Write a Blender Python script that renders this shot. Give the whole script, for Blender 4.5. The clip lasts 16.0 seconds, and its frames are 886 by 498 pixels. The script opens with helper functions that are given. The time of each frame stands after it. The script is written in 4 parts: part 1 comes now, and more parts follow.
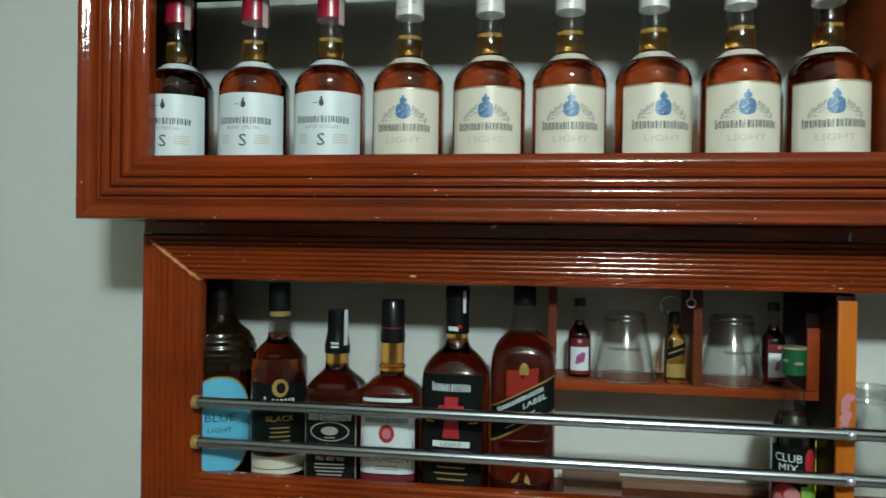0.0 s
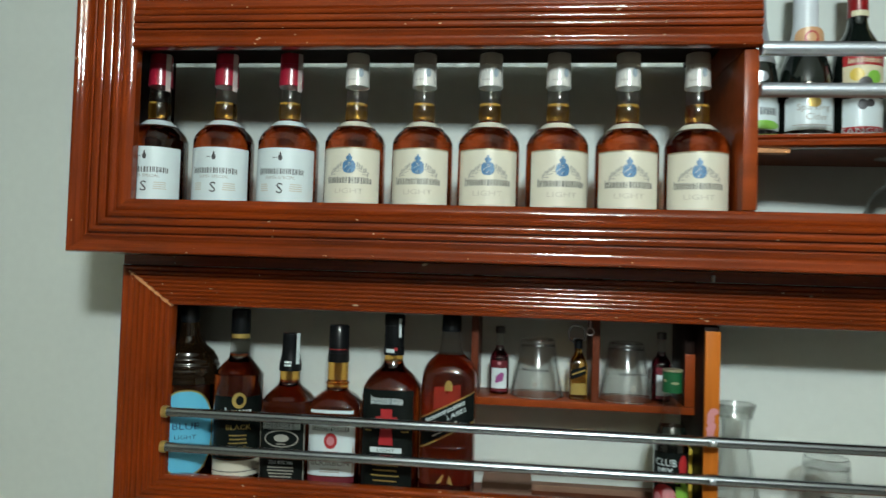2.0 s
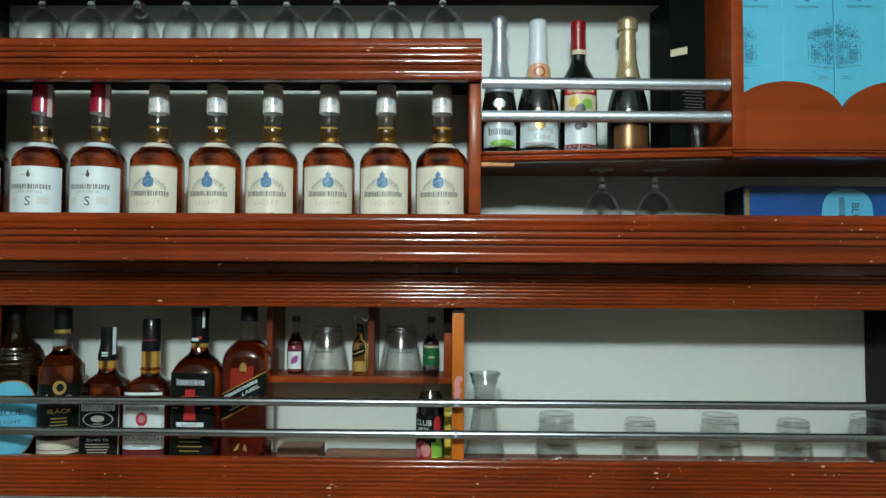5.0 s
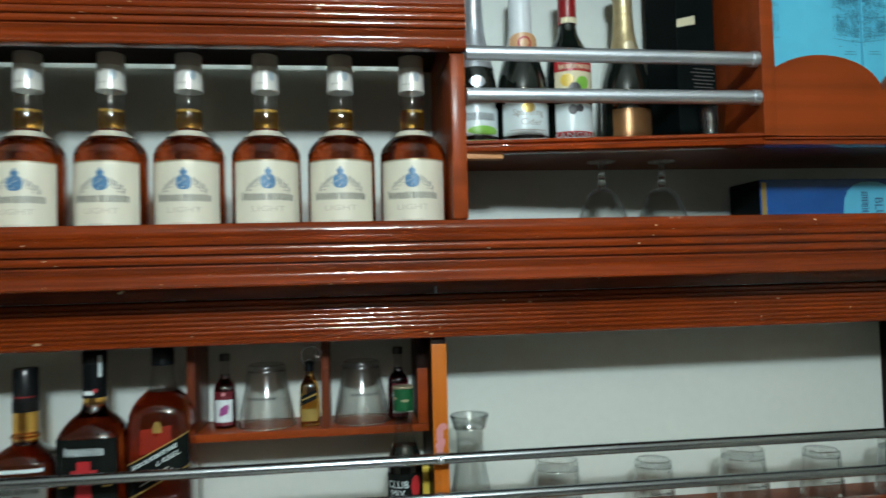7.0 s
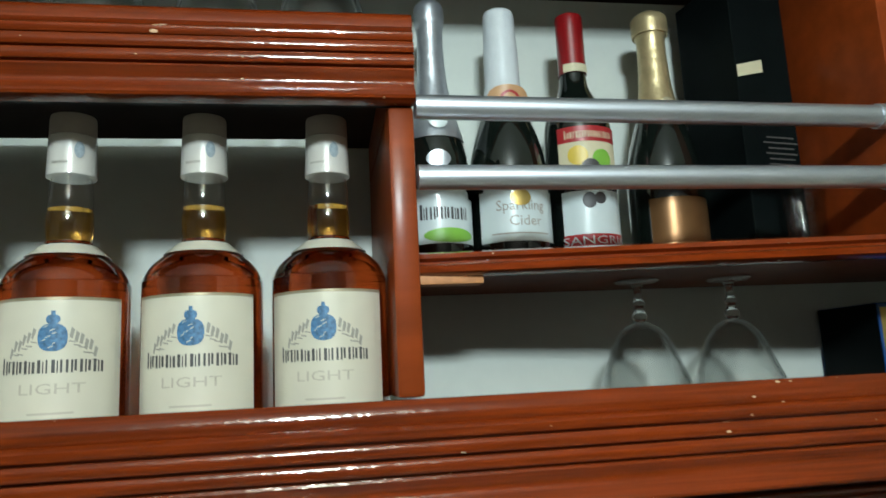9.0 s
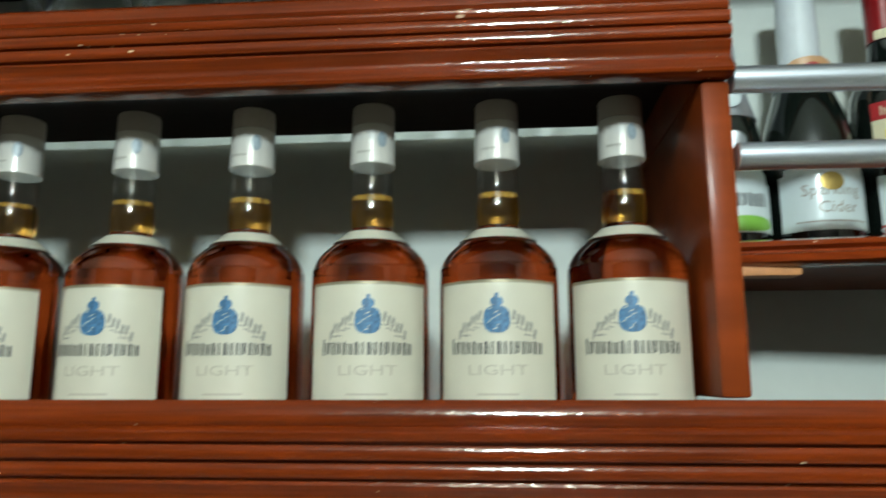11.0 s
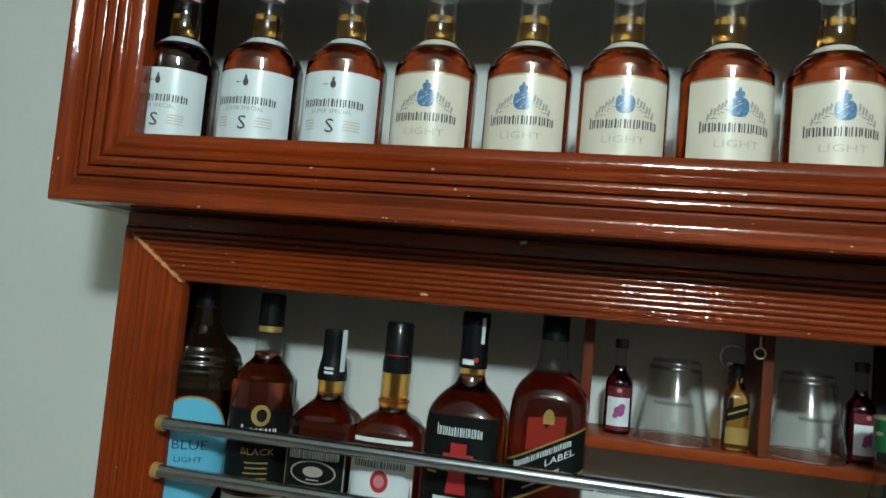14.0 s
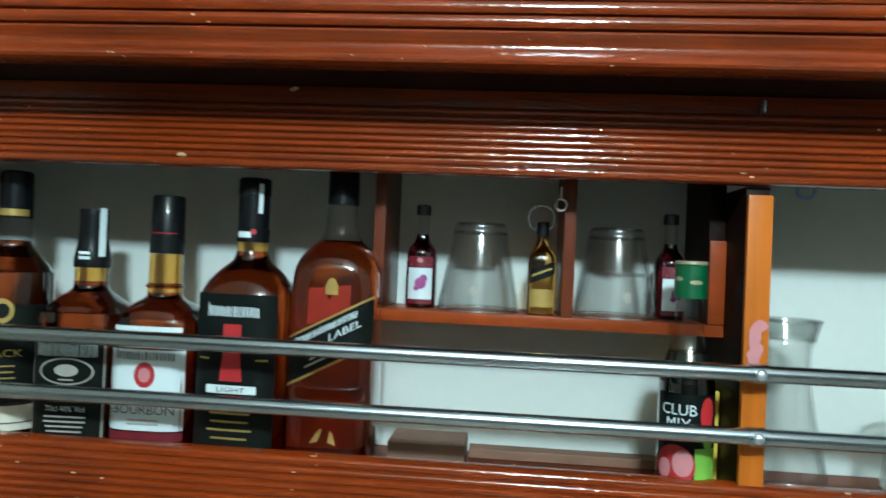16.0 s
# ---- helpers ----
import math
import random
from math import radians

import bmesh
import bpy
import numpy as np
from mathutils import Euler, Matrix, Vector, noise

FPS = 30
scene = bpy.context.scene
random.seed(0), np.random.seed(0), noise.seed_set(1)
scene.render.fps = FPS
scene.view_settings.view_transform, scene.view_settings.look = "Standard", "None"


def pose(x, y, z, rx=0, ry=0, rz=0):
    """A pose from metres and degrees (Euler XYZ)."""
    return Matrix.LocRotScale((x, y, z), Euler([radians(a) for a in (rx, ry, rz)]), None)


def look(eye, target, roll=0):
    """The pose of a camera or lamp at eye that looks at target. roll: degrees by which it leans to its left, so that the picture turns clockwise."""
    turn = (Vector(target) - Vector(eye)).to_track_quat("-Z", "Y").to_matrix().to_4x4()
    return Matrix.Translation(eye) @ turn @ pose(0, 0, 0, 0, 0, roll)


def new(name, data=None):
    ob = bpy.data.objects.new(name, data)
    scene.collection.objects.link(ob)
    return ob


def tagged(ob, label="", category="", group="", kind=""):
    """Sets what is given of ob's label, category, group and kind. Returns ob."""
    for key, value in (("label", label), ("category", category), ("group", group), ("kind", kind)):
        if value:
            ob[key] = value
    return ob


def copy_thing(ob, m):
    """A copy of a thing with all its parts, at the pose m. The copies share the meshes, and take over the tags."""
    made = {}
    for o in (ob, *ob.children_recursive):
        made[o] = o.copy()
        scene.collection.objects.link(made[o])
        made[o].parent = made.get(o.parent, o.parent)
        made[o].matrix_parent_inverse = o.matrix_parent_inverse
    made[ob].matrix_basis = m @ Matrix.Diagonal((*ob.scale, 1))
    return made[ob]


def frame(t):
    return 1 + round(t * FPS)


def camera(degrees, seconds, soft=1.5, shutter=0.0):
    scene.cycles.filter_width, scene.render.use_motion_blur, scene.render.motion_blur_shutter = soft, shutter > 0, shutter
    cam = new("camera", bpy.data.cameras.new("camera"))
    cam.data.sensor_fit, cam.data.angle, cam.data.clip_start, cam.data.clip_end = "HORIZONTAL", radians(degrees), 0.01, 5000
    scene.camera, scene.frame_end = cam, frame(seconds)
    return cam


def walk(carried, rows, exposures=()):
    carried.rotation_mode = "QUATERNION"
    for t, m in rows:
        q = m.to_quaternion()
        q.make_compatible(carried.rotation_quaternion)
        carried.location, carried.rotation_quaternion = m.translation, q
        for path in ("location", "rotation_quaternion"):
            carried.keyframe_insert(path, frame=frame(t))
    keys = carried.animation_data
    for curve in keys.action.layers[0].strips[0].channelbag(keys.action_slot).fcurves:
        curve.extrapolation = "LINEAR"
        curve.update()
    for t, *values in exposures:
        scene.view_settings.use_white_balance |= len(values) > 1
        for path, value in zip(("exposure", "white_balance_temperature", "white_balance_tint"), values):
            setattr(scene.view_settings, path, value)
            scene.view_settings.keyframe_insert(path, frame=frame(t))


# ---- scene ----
cam = camera(63.3, 16.0, shutter=0.4)
LAMP_W = 40.0
PATH = [
    (0, (0.009, 0.014, 1.532), (-0.29, 1.992, 1.518), 0.8),
    (0.5, (-0.05, 0.017, 1.545), (-0.313, 1.999, 1.513), 1.0),
    (1, (-0.048, 0.012, 1.544), (-0.303, 1.996, 1.556), 0.4),
    (1.5, (-0.002, -0.057, 1.554), (-0.221, 1.931, 1.571), 0.8),
    (2, (0.085, -0.148, 1.544), (-0.139, 1.838, 1.609), 1.8),
    (2.5, (0.197, -0.235, 1.529), (-0.058, 1.748, 1.575), 2.2),
    (3, (0.276, -0.305, 1.522), (0.147, 1.69, 1.58), 0.6),
    (3.5, (0.341, -0.335, 1.541), (0.307, 1.663, 1.624), 0.4),
    (3.7, (0.363, -0.351, 1.522), (0.329, 1.644, 1.66), 0.1),
    (5.8, (0.32, -0.311, 1.529), (0.292, 1.688, 1.595), 0.5),
    (6, (0.299, -0.29, 1.523), (0.227, 1.707, 1.614), 0.7),
    (6.5, (0.271, -0.205, 1.547), (0.244, 1.792, 1.654), 0.3),
    (7, (0.243, -0.072, 1.565), (0.496, 1.91, 1.642), -1.5),
    (7.5, (0.264, 0.042, 1.584), (0.695, 1.994, 1.653), -4.3),
    (8, (0.309, 0.178, 1.597), (0.782, 2.115, 1.758), -6.2),
    (8.2, (0.328, 0.226, 1.613), (0.788, 2.161, 1.818), -5.1),
    (10.3, (0.301, 0.371, 1.683), (0.421, 2.326, 2.089), -1.9),
    (10.5, (0.272, 0.367, 1.684), (0.337, 2.33, 2.063), -1.4),
    (11, (0.234, 0.369, 1.654), (0.074, 2.331, 2.01), -0.1),
    (11.5, (0.174, 0.326, 1.61), (-0.154, 2.251, 2.042), 2.4),
    (12, (0.121, 0.275, 1.587), (-0.267, 2.19, 2.013), 3.9),
    (12.5, (0.081, 0.232, 1.588), (-0.357, 2.15, 1.949), 4.2),
    (13, (0.048, 0.192, 1.552), (-0.431, 2.105, 1.885), 5.2),
    (13.5, (0.027, 0.166, 1.519), (-0.417, 2.107, 1.701), 5.2),
    (14, (0.017, 0.164, 1.489), (-0.412, 2.114, 1.62), 5.2),
    (14.5, (0.028, 0.182, 1.461), (-0.375, 2.139, 1.558), 4.9),
    (15, (0.061, 0.206, 1.442), (-0.275, 2.176, 1.508), 3.7),
    (15.5, (0.103, 0.239, 1.406), (-0.169, 2.219, 1.48), 2.8),
    (16, (0.139, 0.283, 1.401), (-0.035, 2.275, 1.429), 2.5),
]
EXPOSURES = [(0, -0.71, 6100, 8), (1.5, -0.65, 6250, 10), (3, -0.42, 6100, 10), (3.6, -0.60, 6100, 10), (6, -0.61, 6050, 10), (8, -0.58, 6000, 10), (10.5, -0.68, 6400, 6), (11, -0.62, 6150, 6), (11.5, -0.84, 5750, 6), (12.5, -0.93, 5400, 1), (13.5, -0.78, 5700, 7), (14.5, -0.52, 6150, 8), (15, -0.20, 6050, 8), (15.5, 0.0, 5850, 6), (16, -0.04, 5450, 2)]
walk(cam, [(t, look(eye, target, roll)) for t, eye, target, roll in PATH], EXPOSURES)

# ---- world and lights ----
world = bpy.data.worlds.new("world")
scene.world = world
world.use_nodes = True
world.node_tree.nodes["Background"].inputs[0].default_value = (0.9, 1.0, 0.97, 1)
world.node_tree.nodes["Background"].inputs[1].default_value = 0.05

lamp = bpy.data.lights.new("ceiling_light", "AREA")
lamp.shape, lamp.size, lamp.size_y = "RECTANGLE", 0.24, 0.13
lamp.energy, lamp.color = LAMP_W, (0.87, 1.0, 0.99)
new("ceiling_light", lamp).matrix_world = look((0.29, -0.88, 2.36), (0.31, 0.9, 1.6))
# added fill lamp at the fixture, turned to the room: its bounce lifts the shade
fill_lamp = bpy.data.lights.new("room_fill_light", "AREA")
fill_lamp.shape, fill_lamp.size, fill_lamp.size_y = "RECTANGLE", 0.24, 0.13
fill_lamp.energy, fill_lamp.color = LAMP_W * 3.1, (0.96, 1.0, 0.88)
new("room_fill_light", fill_lamp).matrix_world = look((0.29, -0.90, 2.368), (0.29, -1.9, 2.75))

# ---- materials ----
MATS = {}


def material(name, color, rough=0.5, metal=0.0, coat=0.0, vary=0.15, grain=None, bump=0.0, scale=40.0, spec=0.5, coat_rough=0.06, chips_glints=0.0, ripple=0.0, coat_ior=1.5):
    """A principled surface whose colour varies at a coarse and a fine scale. grain: the axis along which a wood grain runs."""
    m = bpy.data.materials.new(name)
    m.use_nodes = True
    n, l = m.node_tree.nodes, m.node_tree.links
    b = n["Principled BSDF"]
    b.inputs["Roughness"].default_value, b.inputs["Metallic"].default_value = rough, metal
    b.inputs["Coat Weight"].default_value, b.inputs["Coat Roughness"].default_value = coat, coat_rough
    b.inputs["Specular IOR Level"].default_value = spec
    b.inputs["Coat IOR"].default_value = coat_ior
    co = n.new("ShaderNodeTexCoord")
    mp = n.new("ShaderNodeMapping")
    l.new(co.outputs["Object"], mp.inputs[0])
    if grain is not None:
        s = [scale, scale, scale]
        s[grain] = scale * 0.03
        mp.inputs["Scale"].default_value = s
    else:
        mp.inputs["Scale"].default_value = (scale, scale, scale)
    fine = n.new("ShaderNodeTexNoise")
    fine.inputs["Scale"].default_value, fine.inputs["Detail"].default_value = 1.0, 6.0
    l.new(mp.outputs[0], fine.inputs["Vector"])
    coarse = n.new("ShaderNodeTexNoise")
    coarse.inputs["Scale"].default_value, coarse.inputs["Detail"].default_value = 5.0, 3.0
    l.new(co.outputs["Object"], coarse.inputs["Vector"])
    add = n.new("ShaderNodeMath")
    add.operation = "ADD"
    l.new(fine.outputs[0], add.inputs[0])
    l.new(coarse.outputs[0], add.inputs[1])
    ramp = n.new("ShaderNodeMapRange")
    ramp.inputs[1].default_value, ramp.inputs[2].default_value = 0.6, 1.4
    ramp.inputs[3].default_value, ramp.inputs[4].default_value = 1 - vary, 1 + vary
    l.new(add.outputs[0], ramp.inputs[0])
    mul = n.new("ShaderNodeMix")
    mul.data_type, mul.blend_type = "RGBA", "MULTIPLY"
    mul.inputs[0].default_value = 1.0
    mul.inputs[6].default_value = (*color, 1)
    l.new(ramp.outputs[0], mul.inputs[7])
    out = mul.outputs[2]
    # pale flecks: chipped varnish, and small glints painted into the colour
    if chips_glints:
        vor = n.new("ShaderNodeTexVoronoi")
        vor.inputs["Scale"].default_value = 1.0
        dash = n.new("ShaderNodeMapping")
        stretch = [150.0, 150.0, 150.0]
        stretch[grain or 0] = 62.0
        dash.inputs["Scale"].default_value, dash.inputs["Rotation"].default_value = stretch, (0.0, 0.25, 0.0)
        l.new(co.outputs["Object"], dash.inputs[0])
        l.new(dash.outputs[0], vor.inputs["Vector"])
        gate = n.new("ShaderNodeTexNoise")
        gate.inputs["Scale"].default_value = 26.0
        l.new(co.outputs["Object"], gate.inputs["Vector"])
        lim = n.new("ShaderNodeMath")
        lim.operation, lim.inputs[1].default_value = "SUBTRACT", 0.54
        l.new(gate.outputs[0], lim.inputs[0])
        lt = n.new("ShaderNodeMath")
        lt.operation = "MULTIPLY"
        lt.inputs[1].default_value = chips_glints
        l.new(lim.outputs[0], lt.inputs[0])
        less = n.new("ShaderNodeMath")
        less.operation = "LESS_THAN"
        l.new(vor.outputs["Distance"], less.inputs[0])
        l.new(lt.outputs[0], less.inputs[1])
        mx = n.new("ShaderNodeMix")
        mx.data_type = "RGBA"
        l.new(less.outputs[0], mx.inputs[0])
        l.new(out, mx.inputs[6])
        mx.inputs[7].default_value = (0.72, 0.50, 0.30, 1)
        out = mx.outputs[2]
    l.new(out, b.inputs["Base Color"])
    if bump:
        bp = n.new("ShaderNodeBump")
        bp.inputs["Strength"].default_value, bp.inputs["Distance"].default_value = bump, 0.002
        l.new(fine.outputs[0], bp.inputs["Height"])
        l.new(bp.outputs[0], b.inputs["Normal"])
        if coat:
            cb = n.new("ShaderNodeBump")
            cb.inputs["Strength"].default_value, cb.inputs["Distance"].default_value = ripple or bump * 0.6, 0.0012
            height = add.outputs[0]
            if ripple:
                rm, rn = n.new("ShaderNodeMapping"), n.new("ShaderNodeTexNoise")
                rs = [340.0, 340.0, 340.0]
                rs[grain or 0] = 130.0
                rm.inputs["Scale"].default_value = rs
                rn.inputs["Scale"].default_value, rn.inputs["Detail"].default_value = 1.0, 2.0
                l.new(co.outputs["Object"], rm.inputs[0])
                l.new(rm.outputs[0], rn.inputs["Vector"])
                height = rn.outputs[0]
            l.new(height, cb.inputs["Height"])
            l.new(cb.outputs[0], b.inputs["Coat Normal"])
    MATS[name] = m
    return m


def liquor(name, color, rough=0.0, ior=1.40):
    """Glass full of a coloured drink."""
    m = bpy.data.materials.new(name)
    m.use_nodes = True
    b = m.node_tree.nodes["Principled BSDF"]
    b.inputs["Base Color"].default_value = (*color, 1)
    b.inputs["Roughness"].default_value, b.inputs["IOR"].default_value = rough, ior
    b.inputs["Transmission Weight"].default_value = 1.0
    b.inputs["Coat Weight"].default_value, b.inputs["Coat Roughness"].default_value = 1.0, 0.03
    MATS[name] = m
    return m


def thin_glass(name, tint=0.93, gloss=0.05, low=0.04, edge=4.5):
    """A thin clear wall of glass: it lets light straight through and mirrors more at a slant."""
    m = bpy.data.materials.new(name)
    m.use_nodes = True
    n, l = m.node_tree.nodes, m.node_tree.links
    n.clear()
    out, mix = n.new("ShaderNodeOutputMaterial"), n.new("ShaderNodeMixShader")
    clear, shine, fre = n.new("ShaderNodeBsdfTransparent"), n.new("ShaderNodeBsdfGlossy"), n.new("ShaderNodeLayerWeight")
    power, span = n.new("ShaderNodeMath"), n.new("ShaderNodeMapRange")
    clear.inputs[0].default_value = (tint, tint * 1.005, tint * 1.0, 1)
    shine.inputs["Roughness"].default_value = gloss
    power.operation, power.inputs[1].default_value = "POWER", edge
    span.inputs[3].default_value, span.inputs[4].default_value = low, 0.95
    l.new(fre.outputs["Facing"], power.inputs[0])
    l.new(power.outputs[0], span.inputs[0])
    l.new(span.outputs[0], mix.inputs[0])
    l.new(clear.outputs[0], mix.inputs[1])
    l.new(shine.outputs[0], mix.inputs[2])
    l.new(mix.outputs[0], out.inputs[0])
    MATS[name] = m
    return m


MAHOGANY = (0.182, 0.0250, 0.0021)
WOOD_X = material("mahogany_along", MAHOGANY, 0.5, coat=0.95, vary=0.5, grain=0, bump=0.16, scale=330, spec=0.03, coat_rough=0.06, chips_glints=1.0, ripple=0.20, coat_ior=1.55)
WOOD_Z = material("mahogany_upright", MAHOGANY, 0.5, coat=0.95, vary=0.5, grain=2, bump=0.16, scale=330, spec=0.03, coat_rough=0.06, chips_glints=0.8, ripple=0.16, coat_ior=1.5)
FLUTED = (0.185, 0.0262, 0.0022)
WOOD_LOW_X = material("mahogany_fluted_along", FLUTED, 0.5, coat=0.95, vary=0.5, grain=0, bump=0.20, scale=300, spec=0.03, coat_rough=0.06, chips_glints=1.3, ripple=0.32, coat_ior=1.6)
WOOD_LOW_Z = material("mahogany_fluted_upright", FLUTED, 0.5, coat=0.95, vary=0.5, grain=2, bump=0.20, scale=300, spec=0.03, coat_rough=0.06, chips_glints=1.0, ripple=0.16, coat_ior=1.5)
# dark wood taken down to near black: the shelves' inner shade is in its colour
WOOD_DARK_SHADE = material("shaded_dark_wood", (0.010, 0.0035, 0.002), 0.5, coat=0.05, vary=0.4, grain=0, bump=0.12, scale=60, spec=0.1)
WOOD_PANEL = material("panel_wood", (0.215, 0.036, 0.0050), 0.45, spec=0.1, coat=0.18, vary=0.35, grain=0, bump=0.1, scale=40, coat_rough=0.2)
WOOD_SIDE = material("side_wood", (0.165, 0.036, 0.010), 0.45, spec=0.1, coat=0.2, vary=0.3, grain=2, bump=0.1, scale=40, coat_rough=0.2)
WOOD_RACK = material("rack_wood", (0.105, 0.022, 0.007), 0.45, spec=0.2, coat=0.3, vary=0.3, grain=2, bump=0.1, scale=40, coat_rough=0.15)
WOOD_ORANGE = material("orange_varnish", (0.50, 0.135, 0.010), 0.42, coat=0.25, vary=0.3, grain=2, bump=0.15, scale=90, coat_rough=0.12, spec=0.15)
RAW = material("raw_wood", (0.55, 0.24, 0.09), 0.6, vary=0.3, bump=0.3, scale=120)
WALL = material("wall_paint", (0.68, 0.72, 0.66), 0.55, vary=0.035, bump=0.05, scale=60)
ROOM = material("room_paint", (0.76, 0.75, 0.67), 0.7, vary=0.05, bump=0.05, scale=30)
# for the unseen far wall: nearly black so the varnish mirrors little light
DIMMED_FAR = material("dimmed_far_wall", (0.045, 0.040, 0.036), 0.8, vary=0.3, bump=0.05, scale=3)
# for the unseen side walls: tone balances bounced fill against reflections in the wood
TONED_SIDES = material("toned_side_wall", (0.44, 0.43, 0.39), 0.7, vary=0.1, bump=0.05, scale=20)
FLOOR = material("floor_tile", (0.30, 0.28, 0.24), 0.4, vary=0.1, scale=4)
CHROME = material("polished_steel", (0.47, 0.51, 0.54), 0.25, metal=1.0, vary=0.08, scale=30)
ALU = material("brushed_aluminium", (0.74, 0.78, 0.84), 0.42, metal=1.0, vary=0.06, scale=40)
AMBER = liquor("brandy", (0.46, 0.066, 0.010))
AMBER_DARK = liquor("dark_whisky", (0.42, 0.075, 0.014))
SCOTCH = liquor("scotch", (0.48, 0.090, 0.015))
BROWNGLASS = material("dark_brown_glass", (0.010, 0.005, 0.002), 0.08, coat=0.55, vary=0.3, coat_rough=0.03, spec=0.2)
ORANGE = liquor("orange_whisky", (0.80, 0.26, 0.04))
AMBER_NECK = liquor("brandy_in_neck", (0.92, 0.50, 0.09))
HONEY = liquor("honey_whisky", (0.88, 0.48, 0.09))
BLACKGLASS = material("black_green_glass", (0.006, 0.009, 0.007), 0.06, coat=1.0, vary=0.1, coat_rough=0.03)
WINE = liquor("red_wine_mini", (0.07, 0.004, 0.008))
CLEAR = thin_glass("clear_glass", 0.994, 0.07, 0.03, 4.0)
TUMBLER = thin_glass("tumbler_glass", 0.992, 0.13, 0.085, 3.2)
CLEAR_THICK = thin_glass("thick_clear_glass", 0.90, 0.03)
WINEGLASS = thin_glass("wine_glass_wall", 0.955, 0.12, 0.055, 3.2)
LIT = thin_glass("moulded_glass", 0.95, 0.25, 0.10)
SOLID = liquor("solid_glass", (0.95, 0.97, 0.96), 0.0, 1.5)
GREYGLASS = thin_glass("empty_neck_glass", 0.93, 0.04, 0.04, 2.6)
CREAM = material("cream_label", (0.70, 0.66, 0.53), 0.42, coat=0.7, vary=0.05, coat_rough=0.14, bump=0.03)
WHITE = material("white_label", (0.68, 0.76, 0.76), 0.42, coat=0.7, vary=0.04, coat_rough=0.14, bump=0.03)
CAPWHITE = material("white_cap", (0.72, 0.70, 0.64), 0.35, coat=1.0, vary=0.06, coat_rough=0.07)
CAPTOP = material("beige_cap_top", (0.48, 0.42, 0.36), 0.5, vary=0.1)
CAPRED = material("red_foil_cap", (0.36, 0.012, 0.035), 0.3, coat=0.7, vary=0.15, coat_rough=0.12, bump=0.1)
BLACK = material("black_plastic", (0.004, 0.005, 0.006), 0.4, coat=0.4, vary=0.2, coat_rough=0.05, spec=0.15, coat_ior=1.4)
BLACKLABEL = material("black_label", (0.005, 0.007, 0.006), 0.45, coat=0.10, vary=0.2, coat_rough=0.15, spec=0.1)
SOFTINK = material("worn_ink", (0.085, 0.08, 0.075), 0.45, vary=0.25, scale=300)
INK = material("dark_ink", (0.055, 0.05, 0.05), 0.45, vary=0.2)
GREYINK = material("grey_ink", (0.36, 0.34, 0.29), 0.45, vary=0.15)
PALEINK = material("pale_ink", (0.53, 0.48, 0.38), 0.45, vary=0.1)
BLUEINK = material("blue_emblem", (0.085, 0.22, 0.40), 0.3, coat=0.8, vary=0.8, scale=300, coat_rough=0.1)
CAPBLUE = material("faded_blue", (0.36, 0.43, 0.47), 0.4, vary=0.5, scale=300)
CAPSULE = material("red_capsule", (0.25, 0.006, 0.008), 0.3, coat=0.6, vary=0.15, coat_rough=0.12)
HOOKBLUE = material("pale_blue_plastic", (0.35, 0.50, 0.75), 0.4, vary=0.1)
DARKSTEEL = material("dark_steel", (0.10, 0.10, 0.10), 0.35, metal=0.8, vary=0.2)
GILT = material("dull_gilt", (0.40, 0.34, 0.22), 0.4, metal=0.4, vary=0.3)
GOLD = material("gold_print", (0.52, 0.36, 0.10), 0.35, metal=0.6, vary=0.2)
GOLDFOIL = material("gold_foil", (0.60, 0.48, 0.26), 0.36, metal=0.6, vary=0.25, bump=0.5, scale=90)
SILVERFOIL = material("silver_foil", (0.55, 0.58, 0.62), 0.34, metal=0.75, vary=0.15, bump=0.45, scale=90)
WHITEFOIL = material("white_foil", (0.70, 0.74, 0.76), 0.35, coat=0.3, vary=0.06, bump=0.3, scale=80)
CYAN = material("cyan_card", (0.11, 0.50, 0.68), 0.4, coat=0.3, vary=0.06, coat_rough=0.25)
CYANLABEL = material("cyan_label", (0.12, 0.47, 0.66), 0.4, coat=0.3, vary=0.08)
NAVY = material("navy_card", (0.011, 0.085, 0.31), 0.35, coat=0.4, vary=0.35, coat_rough=0.2, scale=14)
SKETCHINK = material("faded_navy_ink", (0.045, 0.20, 0.30), 0.45, vary=0.3)
NAVYINK = material("navy_ink", (0.02, 0.06, 0.16), 0.45, vary=0.2)
CARD = material("brown_card", (0.20, 0.105, 0.065), 0.7, vary=0.12)
GREENCAP = material("green_cap", (0.005, 0.085, 0.026), 0.35, coat=0.5, vary=0.15)
GREEN = material("green_print", (0.22, 0.48, 0.06), 0.4, vary=0.2)
MAROON = material("maroon_label", (0.13, 0.008, 0.016), 0.45, coat=0.2, vary=0.2)
PEACH = material("peach_label", (0.58, 0.33, 0.16), 0.4, coat=0.3, vary=0.15)
RED = material("red_print", (0.38, 0.018, 0.022), 0.4, vary=0.15)
PINK = material("pink_mark", (0.52, 0.21, 0.23), 0.5, vary=0.2)
YELLOW = material("yellow_print", (0.70, 0.50, 0.06), 0.4, vary=0.15)
PURPLE = material("purple_print", (0.30, 0.06, 0.22), 0.4, vary=0.3, scale=300)
PALE = material("pale_paper", (0.66, 0.60, 0.40), 0.6, vary=0.1)
STRIP = material("tax_strip", (0.55, 0.45, 0.42), 0.5, vary=0.2, scale=200)
BLACKBOX = material("black_card", (0.004, 0.006, 0.006), 0.45, coat=0.0, vary=0.3, coat_rough=0.25, spec=0.04)
